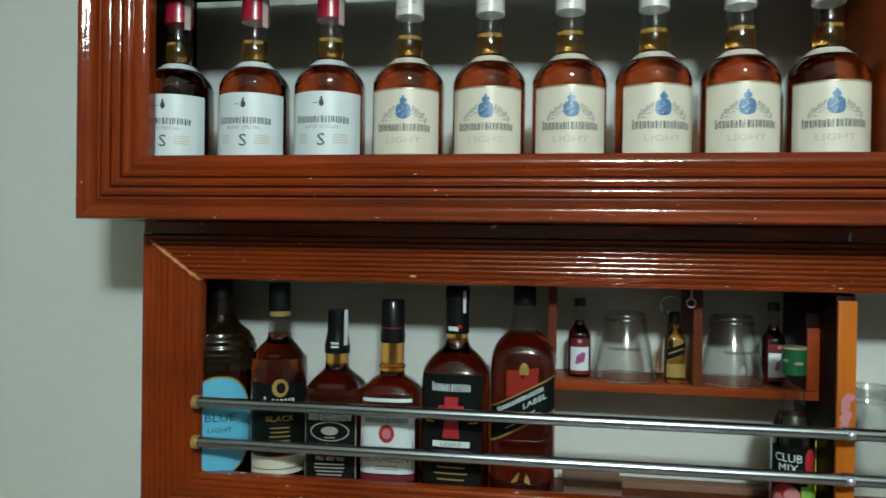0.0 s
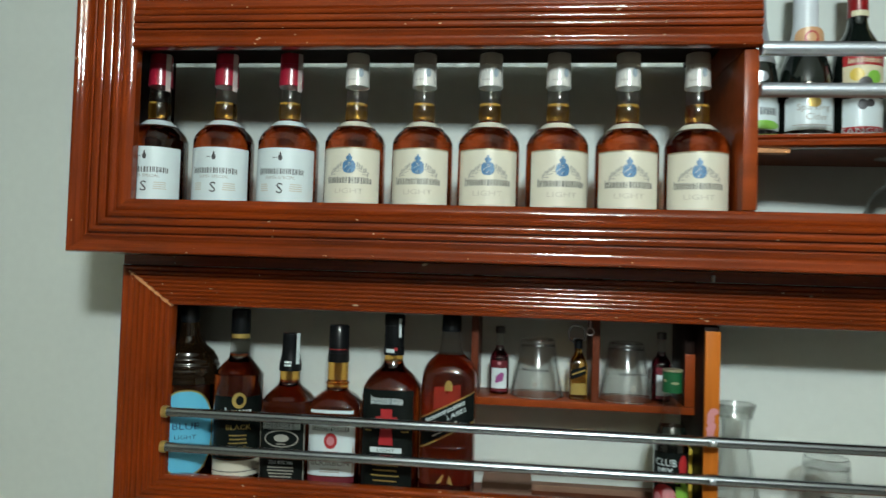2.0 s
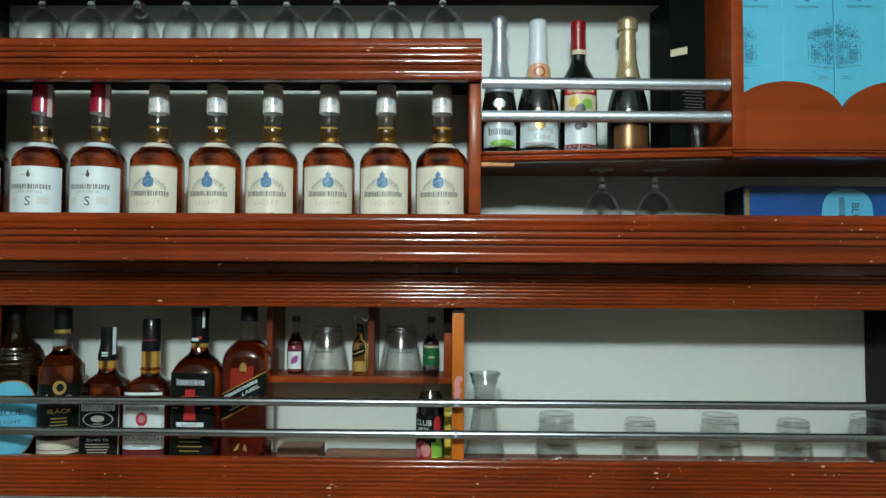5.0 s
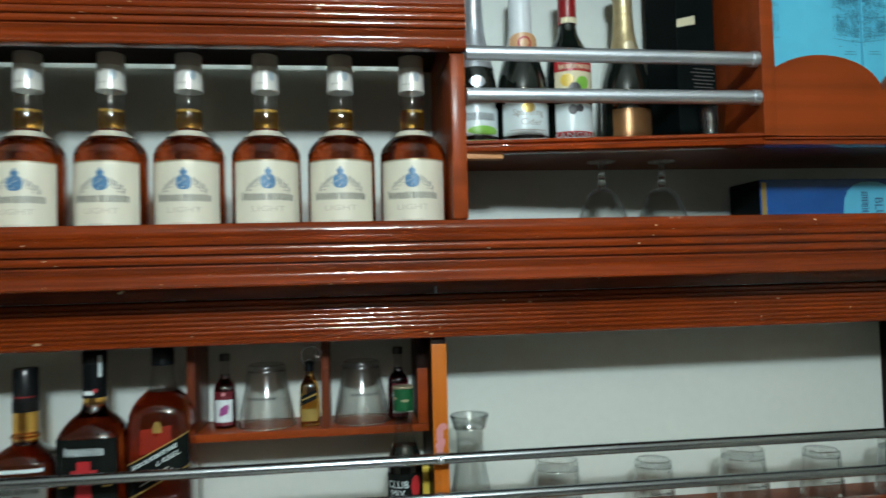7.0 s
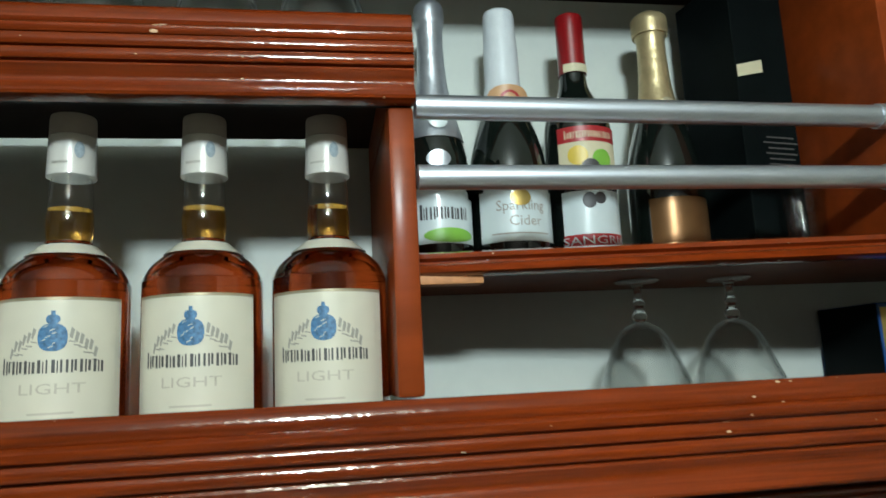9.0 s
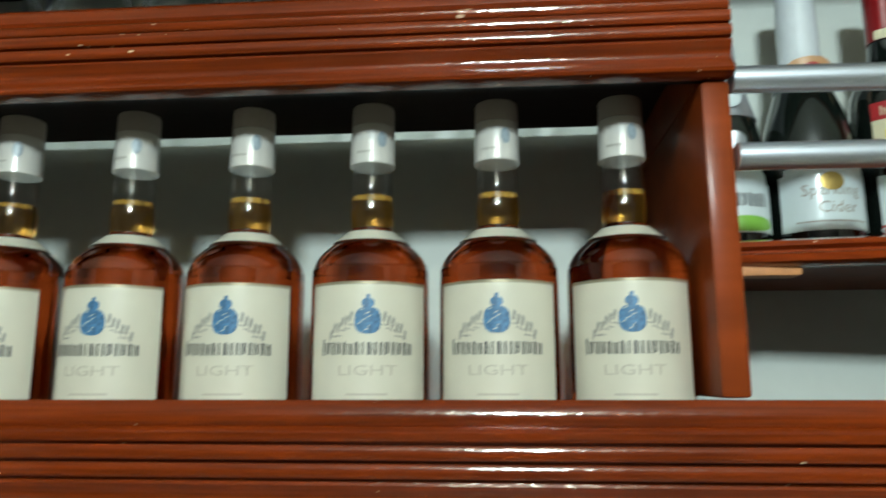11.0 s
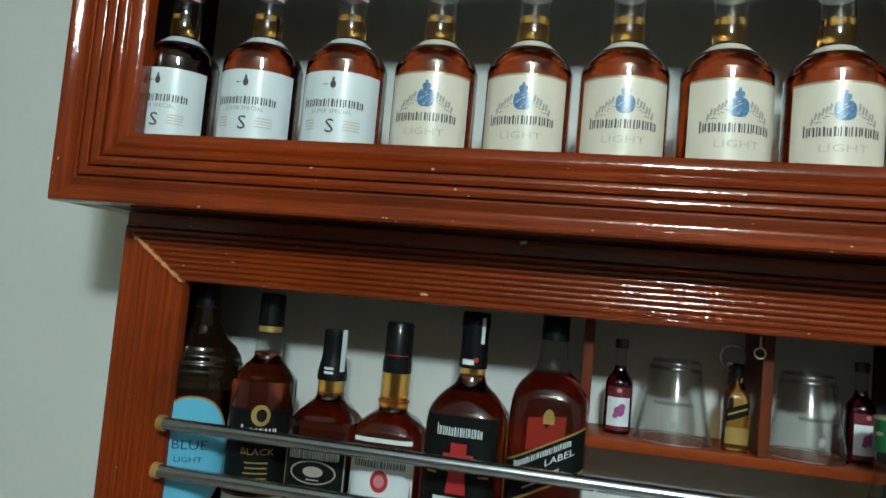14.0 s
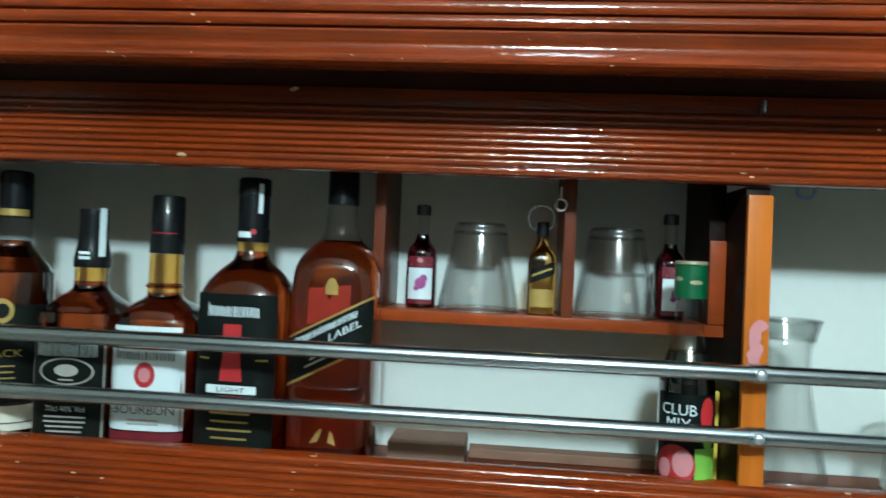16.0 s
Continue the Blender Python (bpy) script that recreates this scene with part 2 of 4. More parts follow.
BROWNGOLD = material("bronze_label", (0.23, 0.115, 0.045), 0.3, metal=0.6, vary=0.2)


# ---- mesh helpers ----
def part(name, bm, mat, parent, label="", smooth=True, angle=40):
    """Links a bmesh as one mesh object under a thing or a part."""
    bmesh.ops.recalc_face_normals(bm, faces=bm.faces)
    me = bpy.data.meshes.new(name)
    bm.to_mesh(me)
    bm.free()
    me.materials.append(mat)
    if smooth:
        me.polygons.foreach_set("use_smooth", [True] * len(me.polygons))
        me.set_sharp_from_angle(angle=radians(angle))
    ob = new(name, me)
    ob.parent = parent
    if label:
        ob["label"] = label
    return ob


def thing(name, label, category, x=0, y=0, z=0, group="", kind=""):
    e = new(name)
    e.empty_display_size = 0.02
    e.location = (x, y, z)
    return tagged(e, label, category, group, kind)


def box(x0, x1, y0, y1, z0, z1, bevel=0.0, bm=None):
    bm = bm or bmesh.new()
    r = bmesh.ops.create_cube(bm, size=1.0)
    for v in r["verts"]:
        v.co = ((x0 + x1) / 2 + v.co.x * (x1 - x0), (y0 + y1) / 2 + v.co.y * (y1 - y0), (z0 + z1) / 2 + v.co.z * (z1 - z0))
    if bevel:
        es = list({e for v in r["verts"] for e in v.link_edges})
        bmesh.ops.bevel(bm, geom=es, offset=bevel, segments=2, affect="EDGES", profile=0.6)
    return bm


def ring(hx, hy, z, e, n):
    out = []
    for i in range(n):
        a = 2 * math.pi * i / n
        c, s = math.cos(a), math.sin(a)
        out.append((hx * math.copysign(abs(c) ** (2 / e), c), hy * math.copysign(abs(s) ** (2 / e), s), z))
    return out


def loft(rows, n=40, close=True):
    """A body from rows of (z, half width, half depth, squareness); squareness 2 is round."""
    bm = bmesh.new()
    rings = [[bm.verts.new(p) for p in ring(hx, hy, z, e, n)] for z, hx, hy, e in rows]
    for a, b in zip(rings, rings[1:]):
        for i in range(n):
            bm.faces.new((a[i], a[(i + 1) % n], b[(i + 1) % n], b[i]))
    if close:
        bm.faces.new(rings[0][::-1])
        bm.faces.new(rings[-1])
    return bm


def turned(rows, n=40, close=True):
    return loft([(z, r, r, 2) for z, r in rows], n, close)


def spline(keys, steps=5):
    """Rows between the keys along a smooth curve."""
    out = []
    for i in range(len(keys) - 1):
        p0, p1, p2, p3 = keys[max(i - 1, 0)], keys[i], keys[i + 1], keys[min(i + 2, len(keys) - 1)]
        for s in range(steps):
            t = s / steps
            out.append(tuple(0.5 * (2 * b + (c - a) * t + (2 * a - 5 * b + 4 * c - d) * t * t + (3 * b - a - 3 * c + d) * t ** 3) for a, b, c, d in zip(p0, p1, p2, p3)))
    out.append(tuple(keys[-1]))
    return out


class Skin:
    """The front of a bottle or box, on which flat print is wrapped: x across, z up."""

    def __init__(self, hx, hy, e=2.0):
        self.hx, self.hy, self.e = hx, hy, e

    def at(self, x, z, off):
        hx, hy = self.hx, self.hy
        if self.e == 0:
            return (x, -hy - off, z)
        if self.e == 2.0:
            a = x / hx
            return ((hx + off) * math.sin(a), -(hy + off) * math.cos(a), z)
        f = max(0.0, 1 - abs(min(1.0, max(-1.0, x / hx))) ** self.e) ** (1 / self.e)
        return (x, -hy * f - off, z)


def rect(x0, x1, z0, z1, step=0.005):
    n = max(1, math.ceil((x1 - x0) / step))
    xs = [x0 + (x1 - x0) * i / n for i in range(n + 1)]
    return [((a, z0), (b, z0), (b, z1), (a, z1)) for a, b in zip(xs, xs[1:])]


def blob(cx, cz, rx, rz, n=10, power=2.0):
    """An ellipse in upright slices; a higher power makes it squarer."""
    out = []
    xs = [cx - rx * math.cos(math.pi * i / n) for i in range(n + 1)]
    h = [rz * max(0.0, 1 - abs((x - cx) / rx) ** power) ** (1 / power) for x in xs]
    for i in range(n):
        q = ((xs[i], cz - h[i]), (xs[i + 1], cz - h[i + 1]), (xs[i + 1], cz + h[i + 1]), (xs[i], cz + h[i]))
        out.append(tuple(p for k, p in enumerate(q) if not (k == 3 and h[i] < 1e-7) and not (k == 2 and h[i + 1] < 1e-7)))
    return out


def word_bars(cx, z, width, height, count):
    """A name drawn as a row of plain upright bars of uneven width, three a letter, the first a little taller."""
    w = width / count
    out = []
    for i in range(count):
        x, k = cx - width / 2 + i * w, (i * 3 + count) % 5
        a, b, c = w * (0.25, 0.20, 0.23, 0.18, 0.22)[k], w * (0.10, 0.13, 0.09, 0.15, 0.12)[k], w * (0.16, 0.20, 0.13, 0.17, 0.21)[k]
        out += rect(x, x + a, z, z + height * (1.25 if i == 0 else 1.0), 0.012)
        out += rect(x + w * 0.36, x + w * 0.36 + b, z, z + height * (0.92, 1.0, 0.86, 1.0, 0.90)[k], 0.012)
        out += rect(x + w * 0.60, x + w * 0.60 + c, z + height * (0.0, 0.08, 0.0, 0.12, 0.0)[k], z + height * (1.0, 0.94, 1.0, 1.0, 0.88)[k], 0.012)
    return out


def line_bars(cx, z, width, height, rows, pitch, seed=1):
    rng = random.Random(seed)
    out = []
    for r in range(rows):
        w = width * rng.uniform(0.7, 1.0)
        out += rect(cx - w / 2, cx + w / 2, z - r * pitch, z - r * pitch + height)
    return out


TEXTS = {}


def letters(text, cx, z, height, spread=1.0, turn=0):
    """The outlines of a word in the built-in font as flat triangles, centred on cx."""
    if text not in TEXTS:
        cu = bpy.data.curves.new("word", "FONT")
        cu.body, cu.resolution_u, cu.align_x = text, 2, "CENTER"
        ob = bpy.data.objects.new("word", cu)
        me = bpy.data.meshes.new_from_object(ob)
        TEXTS[text] = ([tuple(v.co) for v in me.vertices], [tuple(p.vertices) for p in me.polygons])
        bpy.data.objects.remove(ob)
        bpy.data.meshes.remove(me)
        bpy.data.curves.remove(cu)
    vs, fs = TEXTS[text]
    k = height / 0.70
    if turn:
        return [tuple((cx - vs[i][1] * k * turn, z + vs[i][0] * k * spread * turn) for i in f) for f in fs]
    return [tuple((cx + vs[i][0] * k * spread, z + vs[i][1] * k) for i in f) for f in fs]


def printed(name, shapes, mat, parent, skin, off=0.0005, label=""):
    bm = bmesh.new()
    for poly in shapes:
        if len(poly) >= 3:
            bm.faces.new([bm.verts.new(skin.at(x, z, off)) for x, z in poly])
    bmesh.ops.remove_doubles(bm, verts=bm.verts, dist=1e-6)
    me = bpy.data.meshes.new(name)
    bm.to_mesh(me)
    bm.free()
    me.materials.append(mat)
    if skin.e:
        me.polygons.foreach_set("use_smooth", [True] * len(me.polygons))
    ob = new(name, me)
    ob.parent = parent
    if label:
        ob["label"] = label
    return ob


# ---- setting ----
BACK = 1.10


def structure(name, bm, mat, label):
    ob = part(name, bm, mat, None, smooth=False)
    return tagged(ob, label, "wall", kind="structure")


structure("wall_north", box(-2.3, 2.5, BACK, BACK + 0.12, 0, 2.6), WALL, "pale grey-green painted plaster wall behind the shelves")
# unseen wall, added and kept dark to hold reflections off the wood
structure("wall_south", box(-2.3, 2.5, -2.72, -2.6, 0, 2.6), DIMMED_FAR, "unseen far wall of the room, darkened to cut reflections in the varnish")
# unseen side walls, added to bounce a measured amount of fill
structure("wall_west", box(-2.42, -2.3, -2.72, BACK + 0.12, 0, 2.6), TONED_SIDES, "unseen side wall of the room, its tone set for fill and reflections")
structure("wall_east", box(2.5, 2.62, -2.72, BACK + 0.12, 0, 2.6), TONED_SIDES, "unseen side wall of the room, its tone set for fill and reflections")
structure("floor", box(-2.42, 2.62, -2.72, BACK + 0.12, -0.1, 0), FLOOR, "plain tiled floor of the room")
structure("ceiling", box(-2.42, 2.62, -2.72, BACK + 0.12, 2.6, 2.7), ROOM, "plain painted ceiling of the room")

# ---- the shelves ----
UF, LF = 0.868, 0.94          # fronts of the upper and the lower unit
RIGHT = 1.40                  # right end of both units


def reeds(cuts, depth, crown):
    """A moulding's section: for each band between cuts (fractions of its width) a rounded reed. Rows of (fraction, proud)."""
    out = []
    for (a, pa), (b, pb) in zip(cuts, cuts[1:]):
        n = 5
        for i in range(n + 1):
            t = i / n
            out.append((a + (b - a) * (0.02 + 0.96 * t), pa + (pb - pa) * t + crown * math.sin(math.pi * t) ** 0.6 - (depth if i in (0, n) else 0)))
    return out


# from the inner edge (0) to the outer edge (1), with how far each band stands proud
UPPER_SECTION = [(0, 0.0005), (0.03, 0.0030), (0.07, 0.0052), (0.12, 0.0064), (0.18, 0.0066), (0.215, 0.0045), (0.225, 0.0065), (0.26, 0.0090), (0.31, 0.0090), (0.335, 0.0075), (0.340, 0.0015), (0.355, 0.0015),
    (0.362, 0.0095), (0.385, 0.0108), (0.455, 0.0108), (0.478, 0.0095), (0.485, 0.0018), (0.500, 0.0018), (0.508, 0.0095), (0.53, 0.0108), (0.60, 0.0108), (0.622, 0.0095), (0.63, 0.0030), (0.642, 0.0030),
    (0.652, 0.0085), (0.675, 0.0092), (0.70, 0.0080), (0.75, 0.0048), (0.80, 0.0040), (0.85, 0.0058), (0.885, 0.0082), (0.92, 0.0106), (0.955, 0.0118), (0.985, 0.0108), (1.0, 0.0060)]
LOWER_SECTION = reeds([(0, 0.001), (0.13, 0.002), (0.235, 0.003), (0.34, 0.003), (0.445, 0.003), (0.55, 0.003), (0.655, 0.003), (0.76, 0.003), (0.87, 0.003), (1.0, 0.0025)], 0.0011, 0.0018)


def sweep(section, front, thick, ends):
    """Extrudes a section between two ends; ends give, for a fraction, the (x, z) of that section line's start and end."""
    bm = bmesh.new()
    rows = [(section[0][0], -thick)] + [(f, p) for f, p in section] + [(section[-1][0], -thick)]
    pairs = []
    for f, p in rows:
        (x0, z0), (x1, z1) = ends(f)
        m = 24
        pairs.append([bm.verts.new((x0 + (x1 - x0) * k / m, front - p, z0 + (z1 - z0) * k / m)) for k in range(m + 1)])
    for a, b in zip(pairs, pairs[1:] + pairs[:1]):
        for k in range(len(a) - 1):
            bm.faces.new((a[k], a[k + 1], b[k + 1], b[k]))
    bm.faces.new([p[0] for p in pairs])
    bm.faces.new([p[-1] for p in pairs][::-1])
    return bm


upper = thing("upper_shelf_unit", "glossy mahogany wall shelf unit with reeded mouldings, full of bottles", "shelf unit", 0, 0, 0)
XI, XO, ZI, ZO = -0.503, -0.598, 1.640, 1.558
part("bottom_rail", sweep(UPPER_SECTION, UF, 0.014, lambda f: ((XI + (XO - XI) * f, ZI + (ZO - ZI) * f), (RIGHT, ZI + (ZO - ZI) * f))), WOOD_X, upper, "reeded mahogany rail with a worn gloss varnish")
part("left_stile", sweep(UPPER_SECTION, UF, 0.014, lambda f: ((XI + (XO - XI) * f, ZI + (ZO - ZI) * f), (XI + (XO - XI) * f, 2.26))), WOOD_Z, upper)
# backing added behind the middle rail so its underside shows dark, as in shade
part("shade_backing", box(-0.503, 0.3995, UF + 0.0045, UF + 0.0160, 1.8685, 1.939), WOOD_DARK_SHADE, upper)
part("middle_rail", sweep(UPPER_SECTION, UF, 0.004, lambda f: ((-0.505, 1.941 - 0.075 * f), (0.400, 1.941 - 0.075 * f))), WOOD_X, upper)
part("top_rail", sweep(UPPER_SECTION, UF, 0.014, lambda f: ((-0.505, 2.18 - 0.095 * f), (RIGHT, 2.18 - 0.095 * f))), WOOD_X, upper)
part("side_panel", box(-0.596, -0.560, UF + 0.016, BACK - 0.001, 1.572, 2.26), WOOD_DARK_SHADE, upper)
part("bottom_shelf", box(-0.5595, RIGHT, UF + 0.016, BACK - 0.001, 1.574, 1.594), WOOD_DARK_SHADE, upper)
part("underside", box(-0.551, RIGHT, UF + 0.016, BACK - 0.001, 1.5585, 1.5735), WOOD_DARK_SHADE, upper)
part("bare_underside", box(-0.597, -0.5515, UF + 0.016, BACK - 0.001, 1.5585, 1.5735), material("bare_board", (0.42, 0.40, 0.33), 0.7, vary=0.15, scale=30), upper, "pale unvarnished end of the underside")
part("middle_shelf", box(-0.5595, 0.3995, UF + 0.0161, BACK - 0.032, 1.9035, 1.9135), WOOD_DARK_SHADE, upper)
part("shelf_cleat", box(0.345, 0.3995, BACK - 0.0315, BACK - 0.002, 1.9035, 1.9135), WOOD_DARK_SHADE, upper)
part("top_board", box(-0.5595, RIGHT, UF + 0.016, BACK - 0.001, 2.088, 2.108), WOOD_DARK_SHADE, upper)
part("divider", box(0.379, 0.3995, UF + 0.002, BACK - 0.002, 1.641, 1.865, 0.0035), WOOD_PANEL, upper, "narrow upright board with a worn front edge")
part("divider_head", box(0.379, 0.3995, UF + 0.0161, BACK - 0.002, 1.8652, 1.9034), WOOD_PANEL, upper)
ledge_sec = [(0, 0.0), (0.1, 0.006), (0.3, 0.008), (0.42, 0.003), (0.5, 0.003), (0.6, 0.008), (0.85, 0.007), (1, 0.0)]
# the bottle ledge runs slightly askew: its front edge lies further back at the left end
edge = sweep(ledge_sec, UF + 0.006, 0.012, lambda f: ((0.4005, 1.758 - 0.021 * f), (0.8225, 1.758 - 0.021 * f)))
for v in edge.verts:
    v.co.y += 0.056 * (0.8225 - v.co.x) / 0.422
part("ledge_edge", edge, WOOD_X, upper)
board = box(0.4005, 0.8225, UF + 0.0185, BACK - 0.002, 1.739, 1.757)
for v in board.verts:
    if v.co.y < 1.0 and v.co.x < 0.5:
        v.co.y += 0.056
part("ledge", board, WOOD_SIDE, upper)
part("ledge_edge", sweep(ledge_sec, UF + 0.006, 0.012, lambda f: ((0.8235, 1.7512 - 0.0142 * f), (RIGHT, 1.7512 - 0.0142 * f))), WOOD_X, upper)
part("ledge", box(0.8228, RIGHT, UF + 0.0185, BACK - 0.002, 1.739, 1.7505), WOOD_SIDE, upper)
part("partition", box(0.823, 0.843, UF - 0.002, BACK - 0.002, 1.7515, 2.087, 0.0015), WOOD_PANEL, upper)
part("right_panel", box(RIGHT - 0.02, RIGHT, UF + 0.0165, BACK - 0.001, 1.752, 2.087), WOOD_DARK_SHADE, upper)


def scalloped():
    bm = bmesh.new()
    top = []
    n = 180
    for i in range(n + 1):
        x = 0.8435 + (RIGHT - 0.8435) * i / n
        u = ((x - 0.820) % 0.19) / 0.095 - 1
        top.append((x, 1.811 + 0.057 * math.sqrt(max(0.0, 1 - u * u))))
    for y in (UF, UF + 0.012):
        lo = [bm.verts.new((x, y, 1.7515)) for x, _ in top]
        hi = [bm.verts.new((x, y, z)) for x, z in top]
        for i in range(n):
            bm.faces.new((lo[i], lo[i + 1], hi[i + 1], hi[i]))
    bm.verts.ensure_lookup_table()
    m = n + 1
    v = bm.verts
    for i in range(n):
        bm.faces.new((v[m + i], v[m + i + 1], v[3 * m + i + 1], v[3 * m + i]))
        bm.faces.new((v[i], v[i + 1], v[2 * m + i + 1], v[2 * m + i]))
    bm.faces.new((v[0], v[m], v[3 * m], v[2 * m]))
    bm.faces.new((v[m - 1], v[2 * m - 1], v[4 * m - 1], v[3 * m - 1]))
    return bm


part("scalloped_front", scalloped(), WOOD_PANEL, upper, "flat orange-brown front board with a scalloped top edge")
stick = thing("wood_strip", "small offcut of pale wood under the ledge", "wood strip", 0, 0, 0)
part("strip", box(0.4005, 0.461, 0.926, 0.944, 1.7305, 1.7385, 0.002), RAW, stick)


def tube(x0, x1, y, z, r, n=20):
    bm = bmesh.new()
    a = [bm.verts.new((x0, y + r * math.cos(2 * math.pi * i / n), z + r * math.sin(2 * math.pi * i / n))) for i in range(n)]
    b = [bm.verts.new((x1, y + r * math.cos(2 * math.pi * i / n), z + r * math.sin(2 * math.pi * i / n))) for i in range(n)]
    for i in range(n):
        bm.faces.new((a[i], a[(i + 1) % n], b[(i + 1) % n], b[i]))
    bm.faces.new(a)
    bm.faces.new(b)
    return bm


for z, rise in ((1.8615, 0.0035), (1.8065, 0.0012)):
    g = thing("guard_rail", "satin aluminium guard tube across the bottle shelf", "rail", group="guard rails of the upper shelf")
    bar = tube(0.4008, 0.8190, UF + 0.003, z, 0.0098)
    for v in bar.verts:
        v.co.z += rise * (0.8225 - v.co.x) / 0.42
    part("tube", bar, ALU, g)
    part("end_collar", tube(0.8095, 0.8190, UF + 0.003, z, 0.0112), ALU, g)

lower = thing("lower_shelf_unit", "mahogany wall shelf unit with finely fluted frame below the upper unit", "shelf unit")
LXI, LXO = -0.466, -0.552
part("top_rail", sweep(LOWER_SECTION, LF, 0.016, lambda f: ((LXI + (LXO - LXI) * f, 1.479 + 0.062 * f), (RIGHT, 1.479 + 0.062 * f))), WOOD_LOW_X, lower, "fluted mahogany rail with chipped varnish")
part("bottom_rail", sweep(LOWER_SECTION, LF, 0.016, lambda f: ((LXI + (LXO - LXI) * f, 1.213 - 0.071 * f), (RIGHT, 1.213 - 0.071 * f))), WOOD_LOW_X, lower)
part("left_stile", sweep(LOWER_SECTION, LF, 0.016, lambda f: ((LXI + (LXO - LXI) * f, 1.213 - 0.071 * f), (LXI + (LXO - LXI) * f, 1.479 + 0.062 * f))), WOOD_LOW_Z, lower)
part("top_batten", box(-0.552, RIGHT, LF + 0.002, LF + 0.017, 1.5415, 1.5575), WOOD_LOW_X, lower)
part("side_panel", box(-0.550, -0.530, LF + 0.0175, BACK - 0.001, 1.145, 1.557), WOOD_DARK_SHADE, lower)
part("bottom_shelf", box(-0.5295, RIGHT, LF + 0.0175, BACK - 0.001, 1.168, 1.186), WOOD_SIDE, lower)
# the divider's faces carry their shade in the near-black wood colour
part("divider", box(0.352, 0.3735, LF + 0.0085, BACK - 0.002, 1.1865, 1.478, 0.0015), WOOD_DARK_SHADE, lower, "upright divider board in dark wood with the shade put into its colour")
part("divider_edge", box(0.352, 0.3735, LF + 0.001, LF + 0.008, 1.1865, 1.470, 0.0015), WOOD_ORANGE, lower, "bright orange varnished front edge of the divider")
part("right_panel", box(1.167, 1.19, LF + 0.0175, BACK - 0.002, 1.1865, 1.5565), WOOD_DARK_SHADE, lower)
front = Skin(1.0, -(LF + 0.001), 0)
rng = random.Random(31)
for k in range(8):
    spot = blob(rng.uniform(0.3600, 0.3655), 1.318 + 0.0052 * k, rng.uniform(0.0045, 0.0072), rng.uniform(0.0042, 0.0075), 8, rng.uniform(1.4, 2.4))
    printed("pink_stain", spot, PINK, lower, front, 0.0006 + 0.0002 * k, "faded pink stain on the divider's edge")
chip = bmesh.new()
rng = random.Random(4)
for i in range(26):
    f = i / 26
    x, z = LXI + (LXO - LXI) * f * 0.86, 1.479 + 0.062 * f * 0.86
    s = rng.uniform(0.0012, 0.0032)
    box(x - s, x + s * 0.8, LF - 0.0078 + rng.uniform(0, 0.002), LF + 0.002, z - s * 0.7, z + s * 0.7, bm=chip)
part("worn_mitre", chip, RAW, lower, "bare wood along the chipped mitre joint", smooth=False)

for z in (1.3145, 1.2605):
    g = thing("guard_rail", "polished steel guard tube across the lower shelf", "rail", group="guard rails of the lower shelf")
    part("tube", tube(-0.464, 1.166, LF - 0.018, z, 0.0074), CHROME, g)
    j = part("joint_collar", tube(0.352, 0.366, LF - 0.018, z, 0.0084), CHROME, g)
    head = turned(spline([(0.0, 0.0046), (0.0012, 0.0046), (0.0024, 0.0034), (0.003, 0.0012)], 2), 20)
    bmesh.ops.rotate(head, verts=head.verts, matrix=Matrix.Rotation(radians(90), 3, "X"))
    bmesh.ops.translate(head, verts=head.verts, vec=(0.359, LF - 0.0262, z))
    part("screw", head, ALU, g, "bright round screw head")
    part("end_clip", tube(-0.4655, -0.458, LF - 0.018, z, 0.009), GOLD, g)

mini = thing("small_inner_shelf", "small dark wooden rack fixed inside the lower shelf", "rack")
part("board", box(0.006, 0.3515, 0.998, BACK - 0.002, 1.337, 1.3485, 0.001), WOOD_PANEL, mini)
part("side", box(0.006, 0.0175, 0.998, BACK - 0.002, 1.349, 1.5565, 0.001), WOOD_RACK, mini)
part("side", box(0.1955, 0.207, 0.998, BACK - 0.002, 1.349, 1.5565, 0.001), WOOD_RACK, mini)
part("side", box(0.336, 0.3515, 1.004, BACK - 0.002, 1.349, 1.5565, 0.001), WOOD_DARK_SHADE, mini)
part("side_edge", box(0.336, 0.3515, 0.998, 1.0035, 1.349, 1.430, 0.001), WOOD_PANEL, mini, "orange-brown varnished edge strip")


def printed_lines(name, x, z, width, height, rows, pitch, mat, parent, skin, seed):
    """Lines too small to read, each a stroke of its own."""
    rng = random.Random(seed)
    for r in range(rows):
        w = width * rng.uniform(0.7, 1.0)
        printed(name, rect(x - w / 2, x + w / 2, z - r * pitch, z - r * pitch + height), mat, parent, skin, 0.0008)


def printed_bars(name, shapes, mat, parent, skin, off=0.0008):
    """Each bar of a name as a part of its own."""
    for quad in shapes:
        printed(name, [quad], mat, parent, skin, off)


